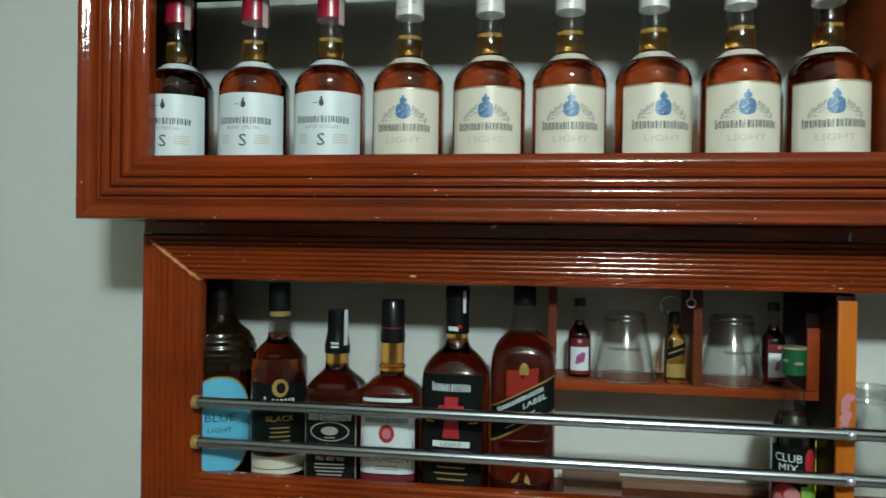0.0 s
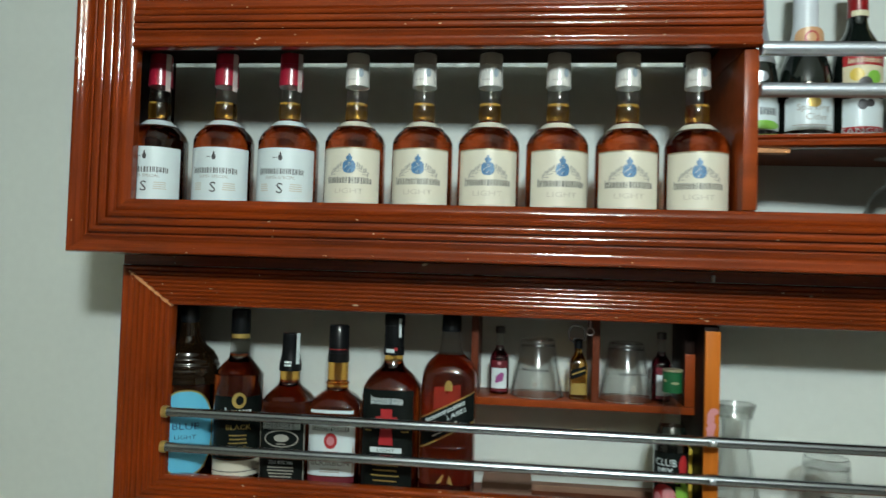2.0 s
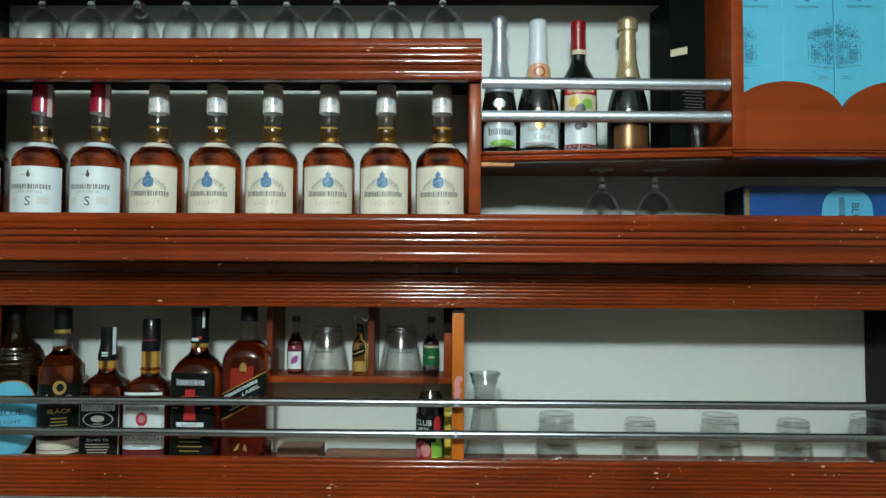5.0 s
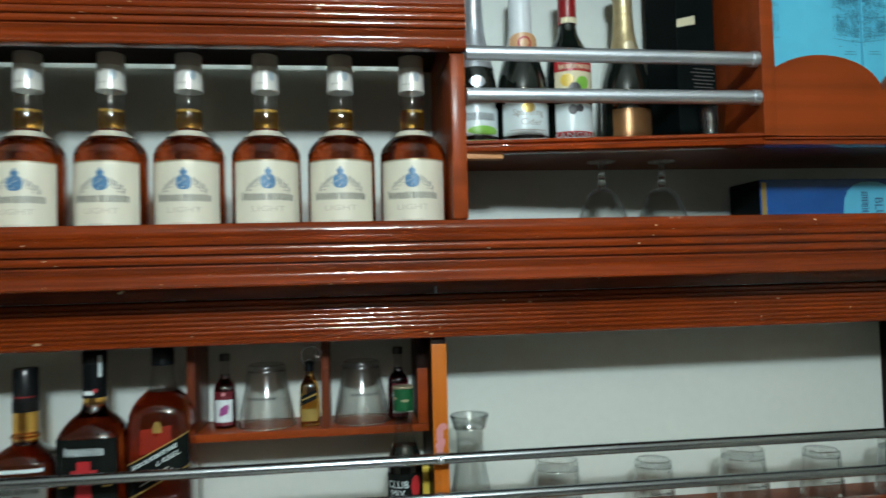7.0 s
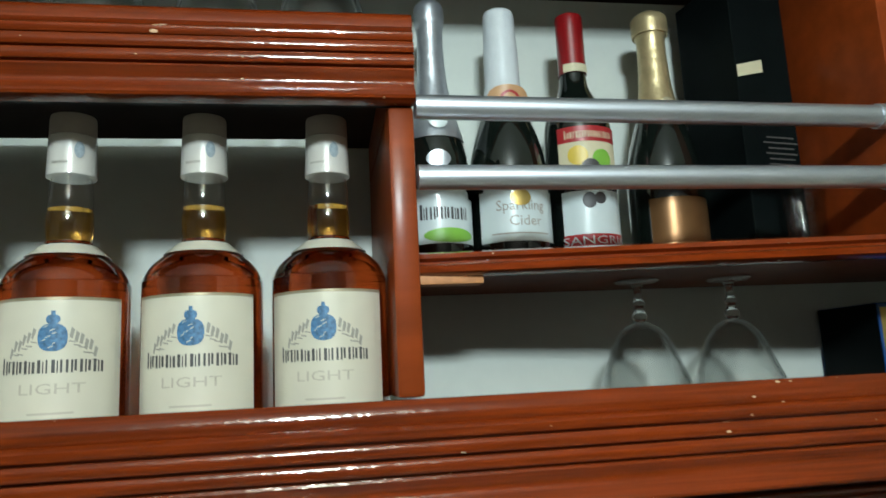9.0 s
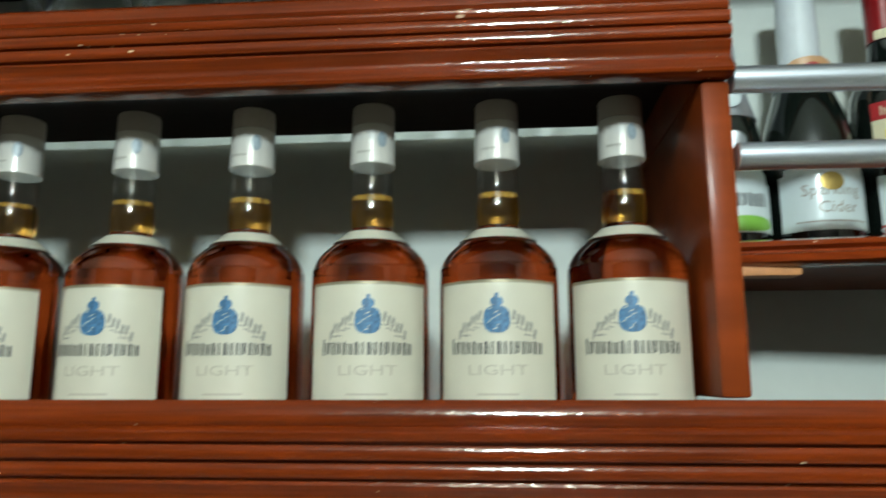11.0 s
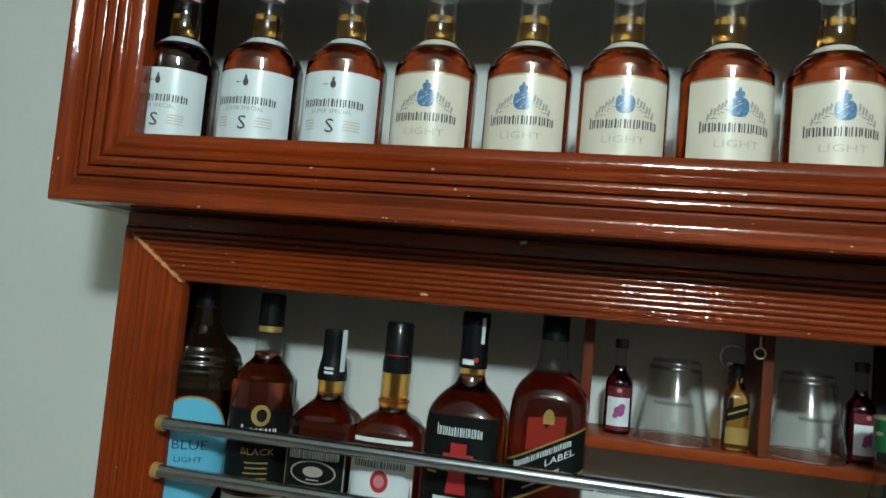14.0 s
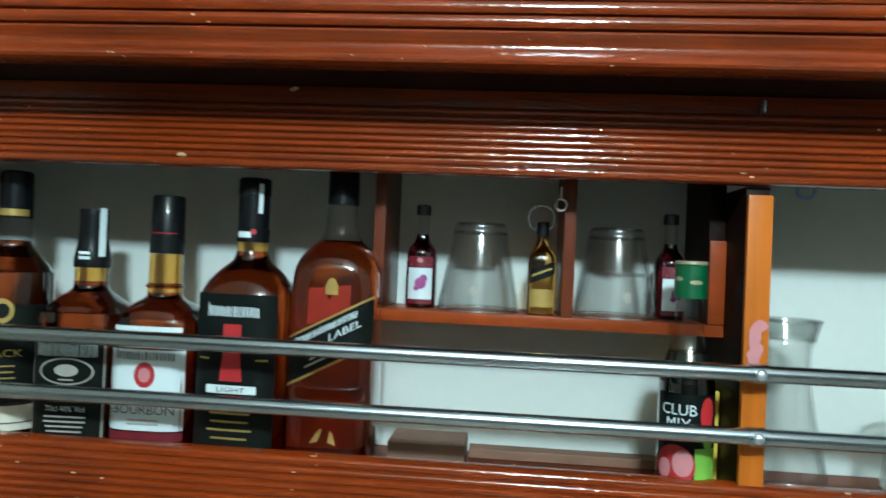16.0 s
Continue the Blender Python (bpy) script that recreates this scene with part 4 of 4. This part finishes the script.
printed("neck_band", rect(-0.016, 0.016, 0.240, 0.247), GOLD, c, Skin(0.0159, 0.0159), 0.0008)

# square bottle, black label with white print
b, c = lower_bottle("tennessee_whiskey_bottle", "square whiskey bottle with black label and white print", -0.289, 0.998,
    [(0.004, 0.037, 0.037, 5), (0.01, 0.0395, 0.0395, 5), (0.13, 0.0395, 0.0395, 5), (0.146, 0.037, 0.037, 4), (0.158, 0.028, 0.028, 3), (0.168, 0.018, 0.018, 2), (0.176, 0.0165, 0.0165, 2)], AMBER_DARK,
    [(0.1762, 0.0163), (0.190, 0.0165)], HONEY, spline([(0.1902, 0.0178), (0.20, 0.0178), (0.215, 0.0150), (0.225, 0.0142), (0.248, 0.0140), (0.250, 0.0130)], 3), BLACK, 4)
s = Skin(0.0397, 0.0397, 5.0)
lab = printed("label", rect(-0.0365, 0.0365, 0.012, 0.119), BLACKLABEL, b, s, 0.0008)
printed_bars("name_bar", word_bars(0, 0.1025, 0.060, 0.0125, 11), WHITE, lab, s, 0.0012)
printed("scroll", blob(0, 0.088, 0.027, 0.0135, 14), GREYINK, lab, s, 0.0012)
printed("scroll_field", blob(0, 0.088, 0.0252, 0.0119, 14), BLACKLABEL, lab, s, 0.0015)
printed("scroll_print", blob(0, 0.089, 0.012, 0.006) + line_bars(0, 0.079, 0.02, 0.0015, 1, 0.01), GREYINK, lab, s, 0.0019)
printed("word", letters("WHISKEY", 0, 0.058, 0.0062, 1.1), GREYINK, lab, s, 0.0012)
printed("measure_words", letters("70cl 40% Vol", 0, 0.0485, 0.0055, 0.95), WHITE, lab, s, 0.0012)
printed("print", line_bars(0, 0.0425, 0.044, 0.0017, 6, 0.0048, 6), GREYINK, lab, s, 0.0012)
printed_bars("border", rect(-0.0355, -0.0343, 0.016, 0.122) + rect(0.0343, 0.0355, 0.016, 0.122), GREYINK, lab, s, 0.0012)
printed("cap_print", line_bars(0, 0.2035, 0.011, 0.003, 2, 0.005, 2), WHITE, c, Skin(0.0175, 0.0175), 0.001)
printed("tax_strip", rect(0.0125, 0.0195, 0.196, 0.2515), WHITE, c, Skin(0.0165, 0.0165), 0.001, "white paper tax strip over the cap")

# square shouldered bottle, white label
b, c = lower_bottle("bourbon_bottle", "bourbon bottle with white label and honey-coloured neck", -0.209, 0.998,
    [(0.004, 0.038, 0.034, 4), (0.01, 0.041, 0.037, 4), (0.125, 0.0405, 0.037, 4), (0.146, 0.037, 0.034, 3.4), (0.156, 0.029, 0.027, 2.6), (0.163, 0.0185, 0.0185, 2), (0.168, 0.0175, 0.0175, 2)], SCOTCH,
    [(0.1682, 0.0178), (0.18, 0.0168), (0.2075, 0.0168)], HONEY, [(0.2077, 0.0172), (0.222, 0.0172), (0.2225, 0.0165), (0.265, 0.0160), (0.2672, 0.0145)], BLACK, 2)
part("neck_ring", turned([(0.1722, 0.0180), (0.1732, 0.0194), (0.1750, 0.0194), (0.1760, 0.0180)], 28, close=False), AMBER_DARK, b)
printed("cap_line", rect(-0.016, 0.016, 0.2280, 0.2290), RED, c, Skin(0.0167, 0.0167), 0.0006)
s = Skin(0.041, 0.0371, 4.0)
lab = printed("label", rect(-0.037, 0.037, 0.034, 0.113), WHITE, b, s, 0.0008)
printed("top_strip", rect(-0.034, 0.034, 0.131, 0.136), WHITE, b, s, 0.0008)
printed_bars("name_bar", word_bars(0, 0.103, 0.060, 0.008, 8), INK, lab, s, 0.0012)
sl = printed("seal", blob(0, 0.0885, 0.0105, 0.0125), RED, lab, s, 0.0012, "red wax-like seal")
printed("seal_print", blob(0, 0.0885, 0.0062, 0.0072), PINK, sl, s, 0.0016)
printed("word", letters("BOURBON", 0, 0.050, 0.009, 1.0), INK, lab, s, 0.0012)
printed("print", line_bars(0, 0.0435, 0.034, 0.0018, 2, 0.004, 5), GREYINK, lab, s, 0.0012)
printed("red_foot", rect(-0.037, 0.037, 0.024, 0.0325), MAROON, b, s, 0.0008)

# flat shouldered bottle, black label with a red figure seven shape
b, c = lower_bottle("whiskey_bottle", "broad whiskey bottle with black label and red tower mark", -0.118, 0.997,
    [(0.004, 0.043, 0.035, 3.4), (0.01, 0.046, 0.038, 3.4), (0.12, 0.0460, 0.039, 3.4), (0.162, 0.0460, 0.039, 3.2), (0.178, 0.0430, 0.036, 2.8), (0.193, 0.0320, 0.027, 2.3), (0.204, 0.0195, 0.019, 2), (0.214, 0.0155, 0.0155, 2)], AMBER_DARK,
    [(0.2142, 0.0155), (0.223, 0.0150)], HONEY, [(0.2232, 0.0165), (0.236, 0.0165), (0.2365, 0.0155), (0.27, 0.0155), (0.2705, 0.0165), (0.286, 0.0162), (0.288, 0.0145)], BLACK, -2)
s = Skin(0.0466, 0.0391, 3.3)
lab = printed("label", rect(-0.040, 0.040, 0.010, 0.172), BLACKLABEL, b, s, 0.0008)
printed_bars("name_bar", word_bars(0, 0.150, 0.052, 0.010, 8), WHITE, lab, s, 0.0012)
tw = [((-0.0115, 0.088), (0.0115, 0.088), (0.0075, 0.125), (-0.0075, 0.125))]
printed("tower", tw + rect(-0.017, 0.017, 0.127, 0.1315) + rect(-0.009, 0.009, 0.126, 0.143), RED, lab, s, 0.0024, "red tower shape")
bd = printed("band", rect(-0.025, 0.025, 0.076, 0.084), WHITE, lab, s, 0.0012)
printed("word", letters("LIGHT", 0, 0.0775, 0.0048, 1.5), INK, bd, s, 0.0018)
printed("print", line_bars(0, 0.056, 0.05, 0.002, 4, 0.008, 7), GOLD, lab, s, 0.0012)
printed_bars("side_words", line_bars(-0.029, 0.108, 0.015, 0.002, 1, 0.01) + line_bars(0.029, 0.108, 0.015, 0.002, 1, 0.01), GOLD, lab, s, 0.0012)
printed("cap_mark", rect(-0.010, 0.004, 0.2275, 0.2335) , WHITE, c, Skin(0.0165, 0.0165), 0.0008)
printed("cap_dot", blob(0.006, 0.2335, 0.003, 0.003), RED, c, Skin(0.0165, 0.0165), 0.0008)
printed("tax_strip", rect(0.010, 0.0145, 0.252, 0.282), WHITE, c, Skin(0.0166, 0.0166), 0.001)

# tall square bottle with slanted label
b, c = lower_bottle("scotch_bottle", "tall square scotch bottle with slanted black label", -0.026, 0.997,
    [(0.004, 0.040, 0.038, 4), (0.01, 0.043, 0.041, 4), (0.15, 0.0435, 0.041, 4), (0.190, 0.0432, 0.041, 3.4), (0.206, 0.0405, 0.039, 2.8), (0.218, 0.0325, 0.032, 2.3), (0.2285, 0.0215, 0.0215, 2)], SCOTCH,
    spline([(0.2287, 0.0213), (0.236, 0.0178), (0.246, 0.0162), (0.256, 0.0152), (0.264, 0.0146)], 3), GREYGLASS, [(0.2642, 0.0155), (0.300, 0.0150), (0.302, 0.0135)], BLACK, 0)
s = Skin(0.0436, 0.0411, 4.0)


def slant(x0, x1, z0, z1, k=0.52):
    return [tuple((x, z + k * x) for x, z in q) for q in rect(x0, x1, z0, z1)]


lab = printed("label", slant(-0.041, 0.041, 0.110, 0.152), BLACKLABEL, b, s, 0.0008, "slanted black label with gilt edges")
printed("gilt_edge", slant(-0.041, 0.041, 0.1525, 0.1545) + slant(-0.041, 0.041, 0.1065, 0.109), GOLD, lab, s, 0.0010)
printed("name", [tuple((x, z + 0.52 * x) for x, z in q) for q in word_bars(-0.002, 0.142, 0.06, 0.0065, 13)], WHITE, lab, s, 0.0013)
printed("word", [tuple((x, z + 0.52 * x) for x, z in q) for q in letters("LABEL", 0.016, 0.131, 0.007, 1.15)], WHITE, lab, s, 0.0013)
printed("print", [tuple((x, z + 0.52 * x) for x, z in q) for q in line_bars(0, 0.121, 0.045, 0.002, 2, 0.005)], GREYINK, lab, s, 0.0013)
printed("age", letters("12", 0.0, 0.012, 0.009, 1.0) + rect(-0.018, 0.018, 0.0245, 0.0258), GOLD, b, s, 0.0010)
printed("seal", [((-0.021, 0.146), (0.020, 0.160), (0.0205, 0.186), (-0.0205, 0.181))], material("deep_red_seal", (0.23, 0.017, 0.007), 0.3, vary=0.15, scale=60), b, s, 0.0005, "deep red paper seal")
printed("figure_mark", blob(0.002, 0.186, 0.005, 0.006) + rect(-0.004, 0.008, 0.176, 0.186), GOLD, b, s, 0.0008)
printed("flourish", [((-0.014, 0.034), (-0.006, 0.036), (-0.001, 0.048), (-0.004, 0.049)), ((0.004, 0.036), (0.012, 0.033), (0.009, 0.044), (0.006, 0.048))], GOLD, b, s, 0.0009)


# ---- inside the small rack ----
RACK = 1.3488


def mini_wine():
    b = thing("miniature_wine_bottle", "miniature dark red wine bottle with picture label", "bottle", group="miniature bottles")
    part("body", turned(spline([(0.001, 0.0142), (0.004, 0.0160), (0.050, 0.0160), (0.062, 0.0142), (0.071, 0.0082), (0.078, 0.0066)], 4), 28), WINE, b)
    part("neck", turned([(0.0782, 0.0066), (0.098, 0.0060)], 20), GREYGLASS, b)
    part("cap", turned([(0.0982, 0.0078), (0.108, 0.0078), (0.1092, 0.0066)], 20), DARKSTEEL, b)
    s = Skin(0.0161, 0.0161)
    printed("top_label", rect(-0.0145, 0.0145, 0.0425, 0.054), MAROON, b, s)
    printed("foot_label", rect(-0.0145, 0.0145, 0.004, 0.0085), MAROON, b, s)
    lab = printed("label", rect(-0.0138, 0.0138, 0.009, 0.042), WHITE, b, s)
    printed("top_mark", blob(0, 0.050, 0.003, 0.0025) + rect(-0.010, 0.010, 0.0445, 0.0458, 1), PINK, b, s, 0.0008)
    printed("fruit", blob(0.001, 0.026, 0.006, 0.006) + blob(0.004, 0.031, 0.004, 0.004) + blob(-0.003, 0.021, 0.003, 0.003), PURPLE, lab, s, 0.0008)
    return b


first = mini_wine()
first.matrix_basis = pose(0.050, 1.050, RACK)
copy_thing(first, pose(0.311, 1.055, RACK, 0, 0, 14))


def tumbler(name, r0, r1, h, label, group, base_h=0.012):
    """A glass upside down: wide rim r0 below, thick base r1 on top."""
    g = thing(name, label, "glass", group=group)
    rb = r0 + (r1 - r0) * 0.86
    part("wall", turned([(0.001, r0 - 0.0022), (h - base_h, rb - 0.0045), (h - base_h, 0.001)][::-1] + [(0, r0 - 0.001), (0.0008, r0), (h - base_h - 0.010, rb), (h - base_h, rb - 0.0005)], 40, close=False), TUMBLER, g)
    part("base", turned(spline([(h - base_h + 0.0002, rb - 0.001), (h - base_h + 0.003, r1), (h - 0.003, r1 - 0.0005), (h, r1 - 0.004)], 3), 40), LIT, g)
    for z, r in ((h - 0.0016, r1 - 0.0040), (h - base_h + 0.0015, rb - 0.0030), (0.0012, r0 - 0.0010)):
        part("rim", turned([(z + 0.0013 * math.sin(a), r + 0.0013 * math.cos(a)) for a in [k * math.pi / 4 for k in range(9)]], 40, close=False), SOLID, g)
    m = printed("mark", word_bars(0, h * 0.46, r0 * 1.0, 0.0042, 8), INK, g, Skin((r0 + (r1 - r0) * 0.45), (r0 + (r1 - r0) * 0.45)), 0.0010, "dark print on the glass")
    printed("crest", blob(0, h * 0.24, 0.004, 0.005), GREYINK, g, Skin(r0 + (r1 - r0) * 0.22, r0 + (r1 - r0) * 0.22), 0.0010)
    return g


first = tumbler("whisky_tumbler", 0.0435, 0.0285, 0.092, "tapered clear glass tumbler upside down with faint print", "tumblers in the rack")
first.matrix_basis = pose(0.112, 1.046, RACK, 0, 0, -6)
copy_thing(first, pose(0.254, 1.046, RACK, 0, 0, 8))
b = thing("miniature_scotch_bottle", "miniature square scotch bottle with slanted label", "bottle", 0.1765, 1.030, RACK, "miniature bottles")
part("body", loft(spline([(0.001, 0.0125, 0.0125, 4), (0.003, 0.0142, 0.0142, 4), (0.052, 0.0142, 0.0142, 4), (0.064, 0.0110, 0.0110, 3), (0.074, 0.006, 0.006, 2), (0.080, 0.0055, 0.0055, 2)], 3), 28), HONEY, b)
part("cap", turned([(0.0802, 0.0066), (0.094, 0.0064), (0.095, 0.005)], 20), BLACK, b)
s = Skin(0.0143, 0.0143, 4.0)
printed("label", [tuple((x, z + 0.4 * x) for x, z in q) for q in rect(-0.0118, 0.0118, 0.036, 0.050)], BLACKLABEL, b, s, 0.0006)
printed("name", [tuple((x, z + 0.4 * x) for x, z in q) for q in rect(-0.010, 0.010, 0.0425, 0.0445)], GOLD, b, s, 0.001)
printed("foot_label", rect(-0.0118, 0.0118, 0.008, 0.026), GOLD, b, s, 0.0006)
op = thing("bottle_opener", "steel bottle opener hooked on the rack", "opener", 0.176, 1.062, 1.449)
bm = loft([(-0.0010, 0.0145, 0.0145, 2.4), (0.0010, 0.0145, 0.0145, 2.4), (0.0010, 0.0126, 0.0124, 2.4), (-0.0010, 0.0126, 0.0124, 2.4), (-0.0010, 0.0145, 0.0145, 2.4)], 28, close=False)
bmesh.ops.rotate(bm, verts=bm.verts, matrix=Matrix.Rotation(radians(90), 3, "X"))
part("loop", bm, CHROME, op)
part("lip", box(-0.006, 0.006, -0.0014, 0.0014, -0.0165, -0.006, 0.0008), CHROME, op)
part("handle", box(-0.004, 0.004, -0.0012, 0.0012, -0.060, -0.0168, 0.0008), DARKSTEEL, op)

# mixer bottle beside the divider
b, c = lower_bottle("mixer_bottle", "dark mixer bottle with green cap and fruit label", 0.313, 0.975,
    [(0.004, 0.0225, 0.0225, 2), (0.01, 0.0255, 0.0255, 2), (0.10, 0.0255, 0.0255, 2), (0.112, 0.0250, 0.0250, 2), (0.124, 0.0230, 0.0230, 2), (0.138, 0.0184, 0.0184, 2)], BLACKGLASS,
    spline([(0.1382, 0.0182), (0.152, 0.0142), (0.170, 0.0130), (0.188, 0.0124)], 3), GREYGLASS, [(0.1882, 0.0150), (0.2185, 0.0146), (0.219, 0.0135)], GREENCAP, -10)
part("gold_ring", turned([(0.2192, 0.0140), (0.2196, 0.0150), (0.2222, 0.0148), (0.2228, 0.0132)], 28), GILT, c)
printed("cap_mark", blob(0.004, 0.203, 0.006, 0.002) + blob(-0.012, 0.206, 0.004, 0.002), GILT, c, Skin(0.0150, 0.0150), 0.0006)
s = Skin(0.0257, 0.0257)
lab = printed("label", rect(-0.030, 0.030, 0.010, 0.102), BLACKLABEL, b, s)
printed("words", letters("CLUB", -0.008, 0.083, 0.0100, 0.9) + letters("MIX", -0.008, 0.0705, 0.0100, 0.9), WHITE, lab, s, 0.0012)
printed("fruit", blob(-0.010, 0.037, 0.018, 0.019) + blob(0.018, 0.084, 0.007, 0.016), RED, lab, s, 0.0012)
printed("fruit_flesh", blob(-0.003, 0.040, 0.009, 0.012) + blob(-0.019, 0.034, 0.006, 0.009), PINK, lab, s, 0.0015)
printed("leaf", rect(0.007, 0.0295, 0.0105, 0.054) + blob(0.020, 0.062, 0.006, 0.010), GREEN, lab, s, 0.0011)
printed("foot", blob(-0.008, 0.0155, 0.014, 0.005), CREAM, lab, s, 0.0016)
y = thing("yellow_box", "slim yellow card box behind the mixer bottle", "box", 0.3385, 1.03, FLOOR_Z)
part("carton", box(-0.012, 0.012, -0.03, 0.03, 0, 0.098, 0.001), YELLOW, y, smooth=False)

cb = thing("brown_carton", "small brown cardboard box lying on the shelf", "box", 0.068, 1.028, FLOOR_Z)
part("carton", box(-0.039, 0.039, -0.030, 0.030, 0, 0.030, 0.001), CARD, cb, smooth=False)
cb = thing("wood_batten", "low brown wooden strip along the back of the shelf", "strip", 0.17, 1.08, FLOOR_Z)
part("strip", box(-0.062, 0.14, -0.012, 0.012, 0, 0.010, 0.001), CARD, cb, smooth=False)

# ---- glasses of the lower right bay ----
g = thing("carafe", "clear glass carafe with a flared lip", "carafe", 0.413, 1.0, FLOOR_Z)
pr = spline([(0.0, 0.036), (0.006, 0.0375), (0.03, 0.036), (0.07, 0.028), (0.11, 0.0215), (0.14, 0.0205), (0.152, 0.0235), (0.170, 0.0285)], 5)
part("wall", turned([(max(0.007, z), r - 0.0024) for z, r in pr[::-1]] + pr, 40, close=False), TUMBLER, g)
part("base", turned([(0.0005, 0.034), (0.007, 0.0335)], 36), SOLID, g)
for z, r in ((0.1705, 0.0285), (0.153, 0.0236), (0.0030, 0.0368)):
    part("rim", turned([(z + 0.0014 * math.sin(a), r + 0.0014 * math.cos(a)) for a in [k * math.pi / 4 for k in range(9)]], 40, close=False), SOLID, g)
part("lip", turned([(0.1535, 0.0242), (0.170, 0.0290), (0.1712, 0.0280), (0.1545, 0.0222)], 40, close=False), CLEAR_THICK, g)

big = tumbler("whisky_tumbler", 0.0425, 0.0325, 0.099, "clear glass tumbler upside down with dark print", "tumblers on the lower shelf", 0.016)
big.matrix_basis = pose(0.545, 1.0, FLOOR_Z)
copy_thing(big, pose(0.845, 1.0, FLOOR_Z, 0, 0, 12))
copy_thing(big, pose(1.118, 1.0, FLOOR_Z, 0, 0, 20))
small = tumbler("small_tumbler", 0.0355, 0.0280, 0.0885, "small clear glass tumbler upside down", "tumblers on the lower shelf", 0.012)
small.matrix_basis = pose(0.700, 1.005, FLOOR_Z)
copy_thing(small, pose(0.981, 1.005, FLOOR_Z, 0, 0, 9))


# ---- small hooks and a nail ----
def small_ring(name, label, x, y, z, r, mat):
    h = thing(name, label, "hook", x, y, z)
    bm = turned([(-0.0012, r * 0.72), (0.0012, r * 0.72), (0.0012, r), (-0.0012, r), (-0.0012, r * 0.72)], 24, close=False)
    bmesh.ops.rotate(bm, verts=bm.verts, matrix=Matrix.Rotation(radians(90), 3, "X"))
    part("ring", bm, mat, h)
    part("shank", box(-0.001, 0.001, -0.001, 0.001, r * 0.9, r * 0.9 + 0.012), mat, h)
    return h


small_ring("cup_hook", "small pale blue cup hook under the lower unit's top rail", 0.424, 1.0, 1.483, 0.010, HOOKBLUE)
small_ring("plastic_ring", "small white plastic ring hanging in the rack", 0.191, 0.994, 1.459, 0.0065, STRIP)
nail = thing("nail", "bent steel nail in the batten between the units", "nail", 0.359, 0.933, 1.548)
part("shaft", tube(0, 0.0014, 0, 0, 0.0012, 8), ALU, nail)
part("head", box(-0.0008, 0.0012, -0.003, 0.0085, -0.006, 0.004, 0.0005), ALU, nail)
